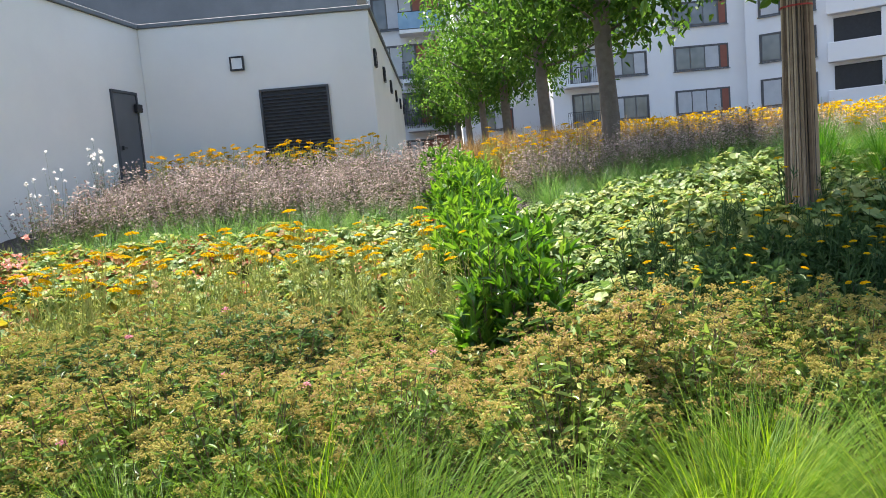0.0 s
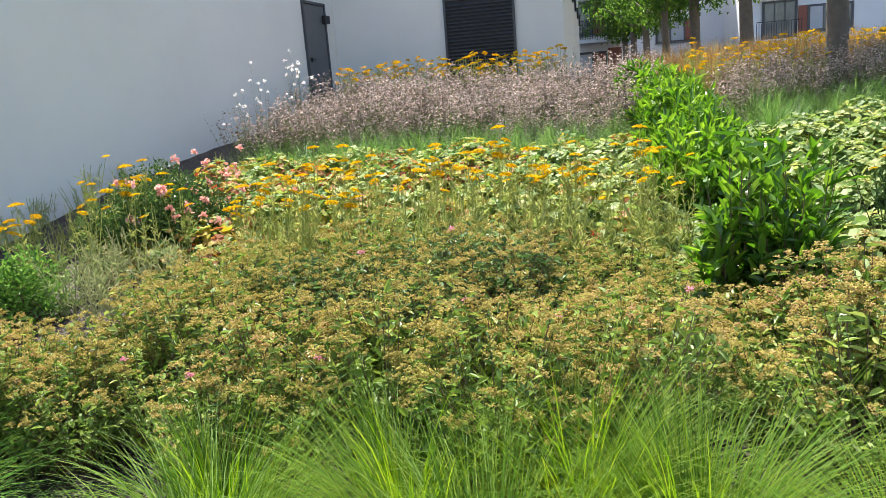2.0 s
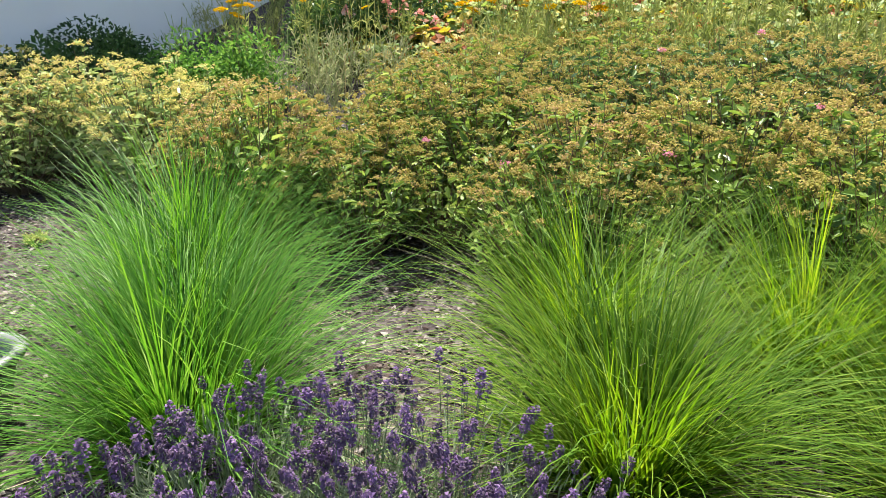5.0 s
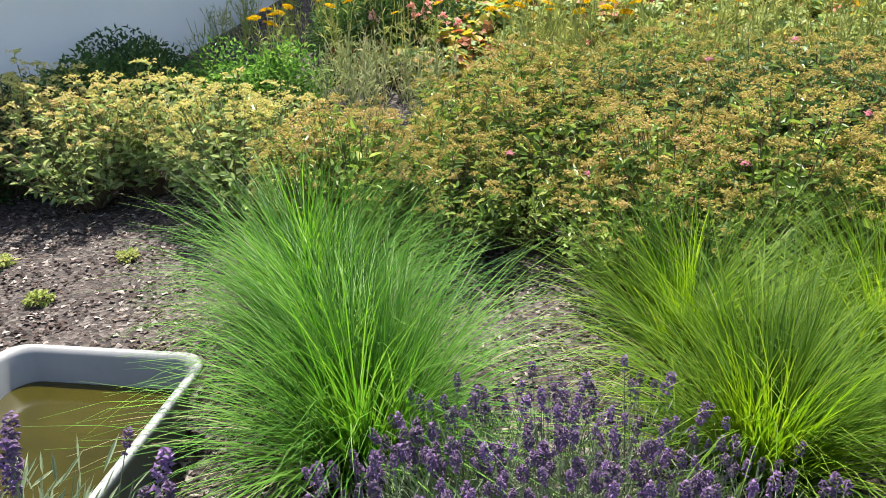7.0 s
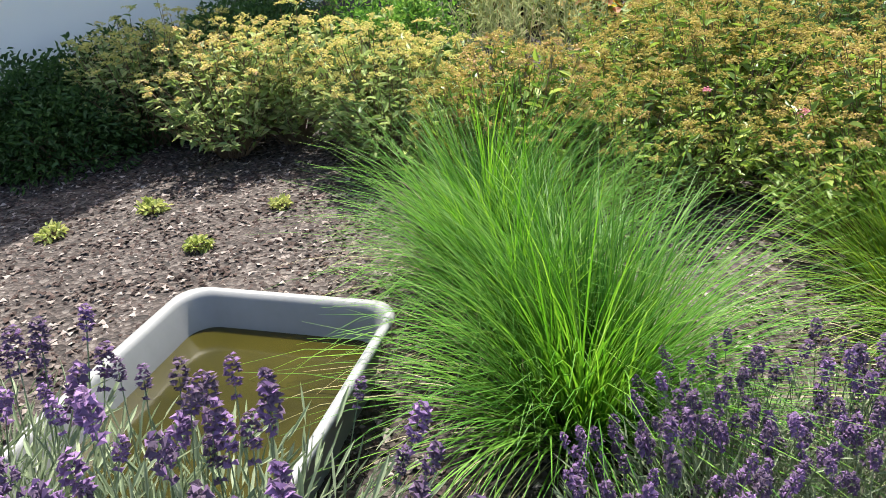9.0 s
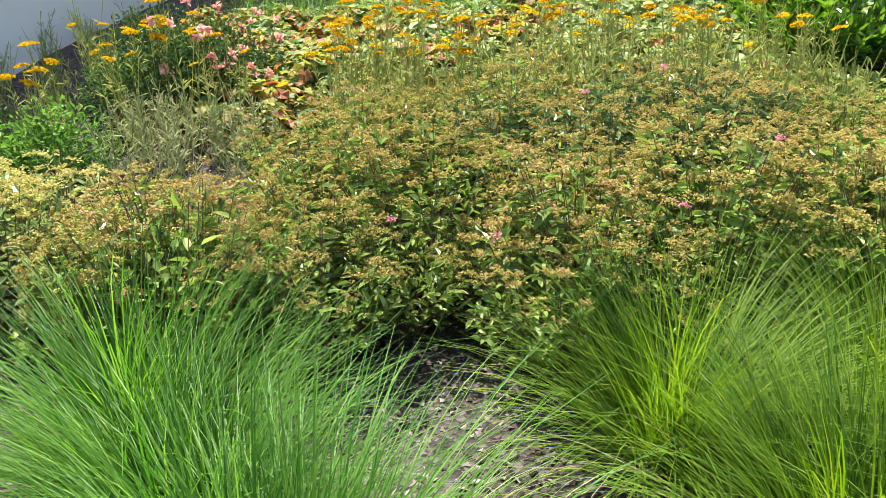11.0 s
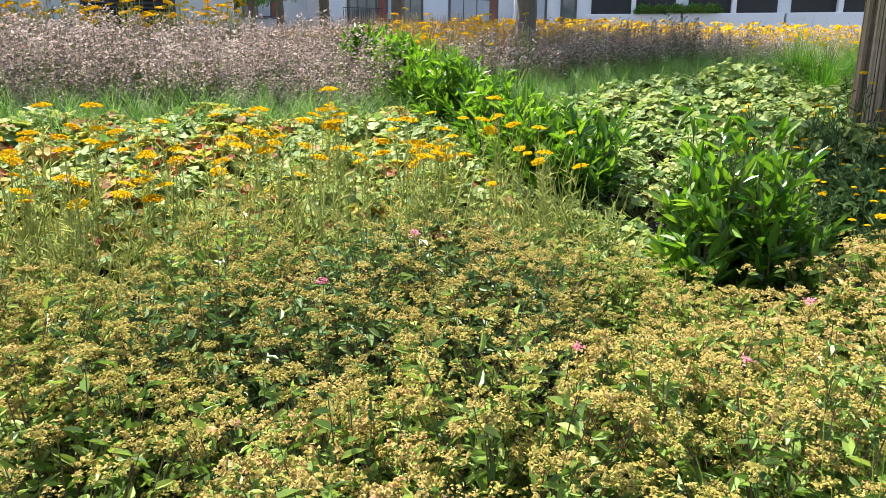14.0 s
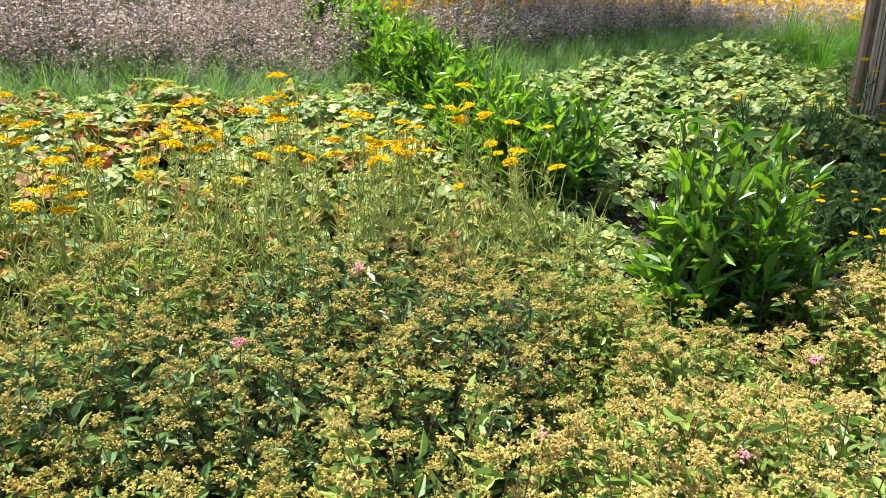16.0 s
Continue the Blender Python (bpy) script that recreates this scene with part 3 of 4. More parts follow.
# ---- mortar tub with rain water ----
def build_tub(place, turn):
    t = thing("mortar_tub", place, "grey plastic mortar tub holding murky green rain water", "tub", turn=turn)

    def loop(w, l, r, z, n=6):
        out = []
        for cx, cy, a0 in ((w - r, l - r, 0), (-w + r, l - r, 90), (-w + r, -l + r, 180), (w - r, -l + r, 270)):
            for k in range(n + 1):
                a = radians(a0 + 90 * k / n)
                out.append((cx + r * math.cos(a), cy + r * math.sin(a), z))
        return out

    def skin(loops):
        m, v, f = len(loops[0]), [p for lp in loops for p in lp], []
        for k in range(len(loops) - 1):
            f += [(k * m + a, k * m + (a + 1) % m, (k + 1) * m + (a + 1) % m, (k + 1) * m + a) for a in range(m)]
        return v, f
    W, L, H = 0.40, 0.52, 0.27
    v, f = skin([loop(W - 0.07, L - 0.07, 0.09, 0), loop(W - 0.02, L - 0.02, 0.1, H - 0.04), loop(W, L, 0.1, H - 0.035), loop(W + 0.012, L + 0.012, 0.105, H - 0.012),
                 loop(W + 0.006, L + 0.006, 0.1, H), loop(W - 0.018, L - 0.018, 0.095, H), loop(W - 0.03, L - 0.03, 0.09, H - 0.02), loop(W - 0.085, L - 0.085, 0.085, 0.008)])
    part("shell", mesh_of("tub_shell", v, f, TUB, True), TUB, t)
    bm = bmesh.new()
    bm.faces.new([bm.verts.new(p) for p in loop(W - 0.075, L - 0.075, 0.085, 0.012)])
    part("bottom", bm, TUB, t)
    bm = bmesh.new()
    bm.faces.new([bm.verts.new(p) for p in loop(W - 0.055, L - 0.055, 0.09, H - 0.125)])
    part("water", bm, WATER, t, "murky olive-green water")
    return t


build_tub((-4.16, 1.62, -0.015), 8)


# ---- plants ----
def grass_clump_meshes(n, h, r0, mat, seed):
    """A tuft made of tillers: each a sheaf of arching blades that share a lean, with a few dry blades at the foot."""
    g = np.random.default_rng(seed)
    tillers = max(12, n // 14)
    t_rad, t_az = r0 * np.sqrt(g.random(tillers)), g.random(tillers) * 6.283
    t_lean = 0.05 + 0.9 * (t_rad / r0) ** 1.3 * g.uniform(0.5, 1.2, tillers)
    t_long = g.uniform(0.72, 1.18, tillers)
    k = g.integers(0, tillers, n)
    p = np.stack([t_rad[k] * np.cos(t_az[k]), t_rad[k] * np.sin(t_az[k]), np.zeros(n)], 1) + g.normal(0, 0.008, (n, 3)) * [1, 1, 0]
    az = (t_az + g.normal(0, 0.4, tillers))[k] + g.normal(0, 0.42, n)
    lean = np.abs(t_lean[k] + g.normal(0, 0.13, n))
    v, f = blades(p, az, h * t_long[k] * g.uniform(0.55, 1.12, n), lean, g.uniform(0.0032, 0.0068, n), 5, g.uniform(0.3, 1.6, n))
    m1 = mesh_of("grass_blades", v, f, mat)
    k = n // 20
    az = g.random(k) * 6.283
    p = np.stack([r0 * 0.9 * np.cos(az), r0 * 0.9 * np.sin(az), np.zeros(k)], 1)
    v, f = blades(p, az + g.normal(0, 0.4, k), h * g.uniform(0.5, 1.05, k), g.uniform(0.75, 1.25, k), g.uniform(0.003, 0.005, k), 5, g.uniform(0.7, 1.5, k))
    return m1, mesh_of("dry_blades", v, f, STRAW)


def spread(kinds, places, name, label, category, group, sizes=(0.85, 1.15)):
    """Stands copies of a plant at each place. A kind lists its parts: name and mesh, or name, mesh and the poses of countable pieces."""
    g = np.random.default_rng(len(places) + len(name))
    for k, (x, y) in enumerate(places):
        s = g.uniform(*sizes)
        t = thing(name, (x, y, float(level(x, y)) - 0.01), label, category, group, turn=g.uniform(0, 360), scale=s)
        for pn, me, *poses in kinds[k % len(kinds)]:
            if poses:
                for m in poses[0]:
                    part(pn, me, None, t).matrix_basis = m
            else:
                tagged(part(pn, me, None, t), kind="stuff")


def scatter(x0, x1, y0, y1, step, seed, keep=None):
    """Jittered places in a rectangle of the plan that keep() accepts."""
    g = np.random.default_rng(seed)
    out = []
    for j, y in enumerate(np.arange(y0, y1, step * 0.9)):
        for x in np.arange(x0 + (j % 2) * step / 2, x1, step):
            a, b = x + g.normal(0, step * 0.17), y + g.normal(0, step * 0.17)
            if keep is None or keep(a, b):
                out.append((a, b))
    return out


def build_grasses():
    kinds = []
    for k in range(3):
        m1, m2 = grass_clump_meshes(1350, 0.76, 0.15, GRASS if k < 2 else GRASS_COOL, 40 + k)
        kinds.append((("foliage", m1), ("dry_foliage", m2)))
    label = "fountain-shaped tuft of bright green moor grass in mulch"
    spread([kinds[0], kinds[1]], [(-1.9, 2.4), (-1.41, 3.1), (-1.02, 2.55), (-2.15, 3.02), (-0.35, 3.0), (0.3, 2.75), (0.95, 3.05), (1.6, 2.8), (2.3, 3.1), (-0.75, 3.25), (1.3, 3.5)],
           "grass_tuft", label, "grass", "grass tufts along the path", sizes=(0.9, 1.1))
    spread([kinds[2]], [(-3.2, 2.1), (-3.78, 2.92), (-3.5, 2.5)], "grass_tuft", "broad tuft of deep green moor grass by the tub", "grass", "grass tufts along the path", sizes=(0.98, 1.12))
    small = []
    for k in range(2):
        m1, m2 = grass_clump_meshes(150, 0.50, 0.13, LOW_GRASS, 50 + k)
        small.append((("foliage", m1), ("dry_foliage", m2)))
    spread(small, scatter(-5.0, 0.1, 9.35, 10.3, 0.33, 5) + scatter(1.3, 5.5, 9.5, 11.0, 0.36, 6), "grass_tuft", "low green grass tuft before the faded flowers", "grass", "low grass band", sizes=(0.8, 1.2))
    dim = [tuple(zip(("foliage", "dry_foliage"), grass_clump_meshes(600, 0.72, 0.16, GRASS_COOL, 56)))]
    spread(dim, [(4.3, 8.7), (4.75, 8.5), (5.2, 8.8), (4.5, 9.2), (4.0, 8.3), (4.5, 7.9)], "grass_tuft", "tall dark green grass tuft beside the wrapped tree", "grass", "tall grass by the tree", sizes=(0.95, 1.15))


def spirea_meshes(seed, leaf=None, flowering=0.95, head=None, n=112):
    """A domed shrub: leafy shoots of uneven length, most ending in a corymb, a rounded raft of small tan seed knots."""
    g = np.random.default_rng(seed)
    top = ball(n)
    top[:, 2] = np.abs(top[:, 2])
    lump = 1 + 0.13 * np.sin(4.1 * top[:, :1] + seed) * np.cos(3.7 * top[:, 1:2] + 2 * seed)
    side = np.linalg.norm(top[:, :2], axis=1, keepdims=True)
    top[:, :2] *= side ** -0.45
    top = top * g.uniform(0.84, 1.08, (n, 1)) * lump * np.array([0.36, 0.36, 0.47]) + np.array([0, 0, 0.22])
    foot = top * np.array([0.12, 0.12, 0.0]) + g.normal(0, 0.02, (n, 3)) * [1, 1, 0]
    sv, sf = stems(foot, top, 0.0035, 0.0016)
    per = 13
    f01 = g.uniform(0.25, 0.99, (n, per, 1)) ** 0.75
    p = (foot[:, None] + (top - foot)[:, None] * f01).reshape(-1, 3) + g.normal(0, 0.010, (n * per, 3))
    d = np.repeat(unit(top - foot), per, 0) * 0.5 + g.normal(0, 0.8, (n * per, 3)) * [1, 1, 0.45]
    long = g.uniform(0.03, 0.068, len(p))
    lv, lf = leaves(p, d, long, long * g.uniform(0.36, 0.5, len(p)), 0.25, 0.2)
    heads = top[(g.random(n) < flowering) & (top[:, 2] > 0.40)]
    m, knots, buds = len(heads), 8, 7
    rr = g.uniform(0.026, 0.052, (m, 1))
    a, q = g.random((m, knots)) * 6.283, np.sqrt(g.random((m, knots)))
    c = heads[:, None] + np.stack([np.cos(a) * q * rr, np.sin(a) * q * rr, 0.010 + rr * 0.45 * (1 - q ** 2) + g.normal(0, 0.004, (m, knots))], 2)
    hp = np.repeat(c.reshape(-1, 3), buds, 0) + g.normal(0, 0.0065, (m * knots * buds, 3)) * [1, 1, 0.6]
    hv, hf = specks(hp, g.uniform(0.0042, 0.0078, len(hp)))
    return (("branchwork", mesh_of("spirea_stems", sv, sf, STEM)), ("foliage", mesh_of("spirea_leaves", lv, lf, leaf or SPIREA_LEAF)), ("bloom", mesh_of("spirea_heads", hv, hf, head or SPIREA_HEAD)))


def in_spirea(x, y):
    back = 6.0 + 0.22 * math.sin(x * 1.3) - max(0, -2.6 - x) * 0.42
    if x < -3.9:
        back = 4.5
    front = 3.55 if x < 0 else 3.7
    if x < -4.6:
        front = 3.95
    if -0.05 < x < 0.72 and y > 4.9:
        return False
    if x > 0.72:
        back = 5.35
    return front < y < back


def build_spirea():
    def in_dark(x, y):
        return ((x + 2.0) / 1.0) ** 2 + ((y - 5.25) / 0.55) ** 2 < 1
    places = scatter(-6.95, 3.4, 3.55, 6.4, 0.45, 8, in_spirea)
    kinds = [spirea_meshes(60 + k) for k in range(4)]
    dark = [spirea_meshes(66 + k, SPIREA_DARK, 0.62) for k in range(2)]
    pale = [spirea_meshes(70 + k, SPIREA_PALE, 0.97, CREAM_HEAD) for k in range(2)]
    spread(pale, [q for q in places if q[0] < -4.5], "spirea_shrub", "pale leafy spirea shrub thick with cream flower clusters", "shrub", "spirea bed", sizes=(1.0, 1.22))
    spread(kinds, [q for q in places if q[0] >= -4.5 and not in_dark(*q)], "spirea_shrub", "low leafy spirea shrub with faded tan flower clusters", "shrub", "spirea bed", sizes=(0.72, 1.2))
    spread(dark, [q for q in places if in_dark(*q)], "spirea_shrub", "dark-leaved spirea shrub with sparse faded clusters", "shrub", "spirea bed", sizes=(0.95, 1.12))
    spread(kinds[:2], [(0.72, 4.5), (1.15, 4.55)], "spirea_shrub", "taller spirea shrub with tan flower clusters beside the laurel", "shrub", "spirea bed", sizes=(1.3, 1.38))
    g = np.random.default_rng(77)
    for x, y, z in ((-1.35, 4.3, 0.72), (-0.85, 4.05, 0.70), (-2.1, 4.9, 0.86), (-1.95, 3.7, 0.62), (-2.65, 3.72, 0.52), (-3.05, 3.78, 0.58), (-0.2, 4.4, 0.72), (-1.6, 5.3, 0.92)):
        t = thing("late_flower", (x, y, float(level(x, y))), "late pink spirea flower among the faded clusters", "flower", "late pink flowers")
        up = z - float(level(x, y))
        p = g.normal(0, 0.011, (40, 3)) * [1, 1, 0.5] + [0, 0, up]
        v, f = specks(p, g.uniform(0.004, 0.008, 40))
        part("blossom", mesh_of("late_blossom", v, f, SPIREA_PINK), SPIREA_PINK, t)
        v, f = stems(np.array([[0.0, 0.0, 0.0]]), np.array([[0.0, 0.0, up]]), 0.003, 0.0015)
        part("stem", mesh_of("late_stem", v, f, STEM), STEM, t)


def yarrow_meshes(seed, stalks=9, tall=0.9, heads_on=0.42, leaf=None, big=1.0):
    g = np.random.default_rng(seed)
    foot = g.normal(0, 0.07, (stalks, 3)) * [1, 1, 0]
    top = foot + np.stack([g.normal(0, 0.11, stalks), g.normal(0, 0.11, stalks), tall * g.uniform(0.7, 1.05, stalks)], 1)
    sv, sf = stems(foot, top, 0.004, 0.003)
    n = 190
    k = g.integers(0, stalks, n)
    f01 = g.uniform(0.05, 0.9, (n, 1)) ** 1.2
    p = foot[k] + (top - foot)[k] * f01
    d = g.normal(0, 1, (n, 3)) * [1, 1, 0.3] + [0, 0, 1.5]
    lv, lf = leaves(p, d, g.uniform(0.045, 0.10, n), g.uniform(0.004, 0.008, n), 0.25, 0.2)
    green = mesh_of("yarrow_green", *merge((sv, sf), (lv, lf)), leaf or YARROW_LEAF)
    if heads_on <= 0:
        return (("foliage", green),)
    heads = top[g.random(stalks) < heads_on]
    if not len(heads):
        heads = top[:2]
    poses = [Matrix.Translation(h) @ pose(0, 0, 0, g.normal(0, 12), g.normal(0, 12), g.uniform(0, 360)) @ Matrix.Scale(big * g.uniform(0.95, 1.55), 4) for h in heads]
    return (("foliage", green), ("flower_head", YARROW_DISC[seed % 3], poses))


def yarrow_disc(seed):
    """One flat, slightly domed flower head of many tiny florets."""
    g = np.random.default_rng(seed)
    b, rr = 84, 0.042
    a, q = g.random(b) * 6.283, np.sqrt(g.random(b))
    hp = np.stack([np.cos(a) * q * rr, np.sin(a) * q * rr, 0.008 + rr * 0.25 * (1 - q ** 2)], 1)
    v, f = specks(hp, g.uniform(0.007, 0.011, b))
    k = 9
    w = np.arange(k) * 6.283 / k
    sv, sf = stems(np.tile([[0.0, 0.0, -0.025]], (k, 1)), np.stack([np.cos(w) * rr * 0.7, np.sin(w) * rr * 0.7, np.full(k, 0.008)], 1), 0.0016, 0.001)
    return mesh_of("yarrow_disc", v, f, YARROW_HEAD)


YARROW_DISC = [yarrow_disc(k) for k in range(3)]


def build_yarrow():
    kinds = [yarrow_meshes(80 + k) for k in range(4)]
    green = [yarrow_meshes(90 + k, 12, 0.6, 0.0) for k in range(2)]
    lab = "yarrow with flat golden flower heads on grey-green stems"

    def band(x, y):
        return y > 6.45 - max(0, -2.6 - x) * 0.5 and not (x > 0 and y < 7)
    spread(kinds, scatter(-3.6, 0.15, 6.3, 7.4, 0.36, 11, band), "yarrow_plant", lab, "flower", "golden yarrow drift", sizes=(0.78, 1.03))
    spread(green, scatter(-3.6, 0.05, 5.75, 6.6, 0.3, 12, lambda x, y: y > 6.05 - max(0, -2.4 - x) * 0.25 - max(0, x + 1.2) * 0.15), "yarrow_plant", "yellow-green feathery yarrow foliage gone over", "plant", "yarrow foliage", sizes=(0.8, 1.2))
    spread(green, scatter(-7.2, -5.2, 6.6, 9.3, 0.5, 18), "yarrow_plant", "tall pale weedy stems before the white wall", "plant", "weedy stems", sizes=(0.6, 0.9))
    spread(kinds, scatter(-5.7, -4.3, 6.3, 7.3, 0.5, 13), "yarrow_plant", lab, "flower", "golden yarrow drift", sizes=(0.78, 1.0))
    rich = [yarrow_meshes(84 + k, 9, 0.9, 0.5) for k in range(2)]
    spread(rich, scatter(-5.2, -1.2, 13.9, 15.3, 0.42, 14), "yarrow_plant", lab, "flower", "yarrow along the wall", sizes=(0.92, 1.1))
    spread(kinds, scatter(0.8, 2.6, 11.5, 14.5, 0.6, 15), "yarrow_plant", lab, "flower", "yarrow by the trees", sizes=(0.8, 1.1))
    spread(kinds, scatter(5.0, 9.5, 8.4, 11.0, 0.6, 19), "yarrow_plant", lab, "flower", "yarrow by the trees", sizes=(0.6, 0.9))
    wispy = [yarrow_meshes(98 + k, 12, 0.62, 0.0, WISPY) for k in range(2)]
    spread(wispy, scatter(-5.0, -3.95, 5.75, 6.35, 0.27, 17), "wispy_plant", "grey-green wispy plant going dry beside bare soil", "plant", "wispy drift", sizes=(0.75, 1.05))
    # stems and leaves coloured dark to stand in for crown shade
    low = [yarrow_meshes(95 + k, 9, 0.62, 0.25, SHADED_LEAF, 0.5) for k in range(2)]
    spread(low, scatter(1.45, 5.6, 5.35, 7.2, 0.36, 16), "yarrow_plant", "yellow daisies on leafy stems darkened for the tree's shade", "flower", "yellow flowers under the tree", sizes=(0.8, 1.1))


def cranesbill_meshes(seed, mat):
    g = np.random.default_rng(seed)
    n = 95
    p = ball(n, 0.8)
    p[:, 2] = np.abs(p[:, 2])
    c = p * g.uniform(0.7, 1.0, (n, 1)) * [0.26, 0.26, 0.3] + [0, 0, 0.06]
    nor = p + [0, 0, 0.9] + g.normal(0, 0.45, (n, 3))
    v, f = lobed(c, nor, g.uniform(0.06, 0.115, n))
    sv, sf = stems(c[::3] * [0.2, 0.2, 0], c[::3], 0.003, 0.002)
    return (("stalkwork", mesh_of("leaf_stalks", sv, sf, YARROW_LEAF)), ("foliage", mesh_of("cranesbill_leaves", v, f, mat)))


def build_cranesbill():
    warm = [cranesbill_meshes(100 + k, CRANE_LEAF) for k in range(3)]
    cool = [cranesbill_meshes(110 + k, CRANE_GREEN) for k in range(3)]
    drift = scatter(-5.2, 0.1, 6.55, 9.5, 0.36, 21, lambda x, y: y > 6.4 + max(0, x + 1) * 0.3)
    g = np.random.default_rng(25)
    red = [g.random() < 0.92 - 0.10 * (x + 5.2) for x, y in drift]
    spread(warm, [q for q, r in zip(drift, red) if r], "lobed_plant", "mound of lobed leaves turning yellow and red", "plant", "turning leaf drift", sizes=(0.85, 1.2))
    spread(cool, [q for q, r in zip(drift, red) if not r], "lobed_plant", "mound of pale green lobed leaves among turning ones", "plant", "turning leaf drift", sizes=(0.85, 1.2))
    spread(cool, scatter(0.95, 4.6, 6.4, 9.4, 0.36, 22), "lobed_plant", "mound of pale green lobed leaves", "plant", "pale leaf drift", sizes=(0.85, 1.2))
    spread(cool, [(2.85, 6.75), (3.1, 6.62), (3.42, 6.68), (3.65, 6.9), (2.7, 7.05)], "lobed_plant", "tall mound of pale lobed leaves at the foot of the tree", "plant", "pale leaf drift", sizes=(1.35, 1.6))
    spread(cool, scatter(4.7, 8.6, 6.7, 8.6, 0.46, 24), "lobed_plant", "mound of pale green lobed leaves beyond the tree", "plant", "pale leaf drift", sizes=(0.9, 1.25))
    spread(cool, scatter(-0.2, 0.6, 6.0, 7.0, 0.32, 23), "lobed_plant", "mound of pale green lobed leaves by the laurel", "plant", "pale leaf drift", sizes=(0.8, 1.0))


def laurel_meshes(seed, wide=0.4, tall=0.56):
    g = np.random.default_rng(seed)
    n = 38
    top = ball(n)
    top[:, 2] = np.abs(top[:, 2])
    top = top * g.uniform(0.6, 1.0, (n, 1)) * [wide, wide, tall] + [0, 0, 0.28]
    foot = top * [0.2, 0.2, 0]
    sv, sf = stems(foot, top, 0.007, 0.003)
    per = 16
    f01 = g.uniform(0.3, 1.05, (n, per, 1))
    p = (foot[:, None] + (top - foot)[:, None] * f01).reshape(-1, 3)
    d = np.repeat(unit(top - foot), per, 0) * 0.9 + g.normal(0, 0.6, (n * per, 3))
    lv, lf = leaves(p, d, g.uniform(0.10, 0.19, len(p)), g.uniform(0.036, 0.058, len(p)), 0.18, 0.14)
    return (("branchwork", mesh_of("laurel_stems", sv, sf, STEM)), ("foliage", mesh_of("laurel_leaves", lv, lf, LAUREL_LEAF)))


def build_laurel():
    kinds = [laurel_meshes(120 + k) for k in range(3)]
    high = [laurel_meshes(125 + k, 0.30, 1.02) for k in range(2)]
    spread(high, [(0.20, 5.42), (0.46, 5.26), (0.30, 5.7), (0.58, 5.52)], "laurel_shrub", "tall bright cherry laurel shrub with long glossy leaves", "shrub", "laurel hedge", sizes=(0.92, 1.05))
    places = []
    for y in np.arange(7.2, 12.2, 0.42):
        places += [(0.56 - 0.045 * y + 0.08 * math.sin(3 * y), y), (0.88 - 0.045 * y, y + 0.2)]
    spread(kinds, places, "laurel_shrub", "bright green cherry laurel with long glossy leaves", "shrub", "laurel hedge", sizes=(0.8, 1.02))


def mint_meshes(seed):
    """Upright stems with whorls of faded florets up the top half, leafy below."""
    g = np.random.default_rng(seed)
    n = 34
    top = np.stack([g.normal(0, 0.17, n), g.normal(0, 0.17, n), g.uniform(0.38, 0.8, n)], 1)
    foot = top * [0.4, 0.4, 0]
    sv, sf = stems(foot, top, 0.0028, 0.0014)
    k = g.integers(0, n, 80)
    p = foot[k] + (top - foot)[k] * g.uniform(0.05, 0.7, (80, 1))
    lv, lf = leaves(p, g.normal(0, 1, (80, 3)), g.uniform(0.035, 0.065, 80), g.uniform(0.018, 0.032, 80))
    f01 = np.linspace(0.56, 1.0, 6)[None, :, None] + g.normal(0, 0.02, (n, 6, 1))
    c = (foot[:, None] + (top - foot)[:, None] * f01).reshape(-1, 3)
    hp = np.repeat(c, 2, 0) + g.normal(0, 0.012, (len(c) * 2, 3))
    hp = hp[g.random(len(hp)) < 0.8]
    hv, hf = specks(hp, g.uniform(0.012, 0.024, len(hp)))
    return (("foliage", mesh_of("mint_green", *merge((sv, sf), (lv, lf)), MINT_LEAF)), ("bloom", mesh_of("mint_flowers", hv, hf, MINT_FLOWER)))


def build_mint():
    kinds = [mint_meshes(130 + k) for k in range(3)]
    lab = "wispy oregano with faded pinkish flower spikes"
    spread(kinds, scatter(-5.5, 0.1, 10.25, 14.4, 0.41, 31), "oregano_plant", lab, "flower", "faded pink drift", sizes=(0.65, 1.2))
    spread(kinds, scatter(1.2, 8.5, 10.9, 13.2, 0.45, 32), "oregano_plant", lab, "flower", "faded pink drift", sizes=(0.8, 1.1))


def lavender_meshes(seed, n=36):
    g = np.random.default_rng(seed)
    az, sp = g.random(n) * 6.283, np.sqrt(g.random(n))
    top = np.stack([np.cos(az) * sp * 0.29, np.sin(az) * sp * 0.29, 0.5 - 0.14 * sp ** 2 + g.normal(0, 0.035, n)], 1)
    foot = top * [0.35, 0.35, 0]
    sv, sf = stems(foot, top, 0.0016, 0.0011)
    m = 800
    az2, s2 = g.random(m) * 6.283, np.sqrt(g.random(m))
    p = np.stack([np.cos(az2) * s2 * 0.25, np.sin(az2) * s2 * 0.25, g.uniform(0.02, 0.34, m)], 1)
    d = np.stack([np.cos(az2) * s2, np.sin(az2) * s2, np.full(m, 0.9)], 1) + g.normal(0, 0.3, (m, 3))
    lv, lf = leaves(p, d, g.uniform(0.04, 0.075, m), g.uniform(0.004, 0.008, m), 0.1, 0.1)
    ax = unit(top - foot)
    poses = [Matrix.Translation(h) @ Vector(w).to_track_quat("Z", "Y").to_matrix().to_4x4() @ Matrix.Scale(g.uniform(0.6, 1.0), 4) for h, w in zip(top, ax)]
    return (("foliage", mesh_of("lavender_green", *merge((sv, sf), (lv, lf)), LAV_LEAF)), ("flower_spike", LAVENDER_SPIKE[seed % 3], poses))


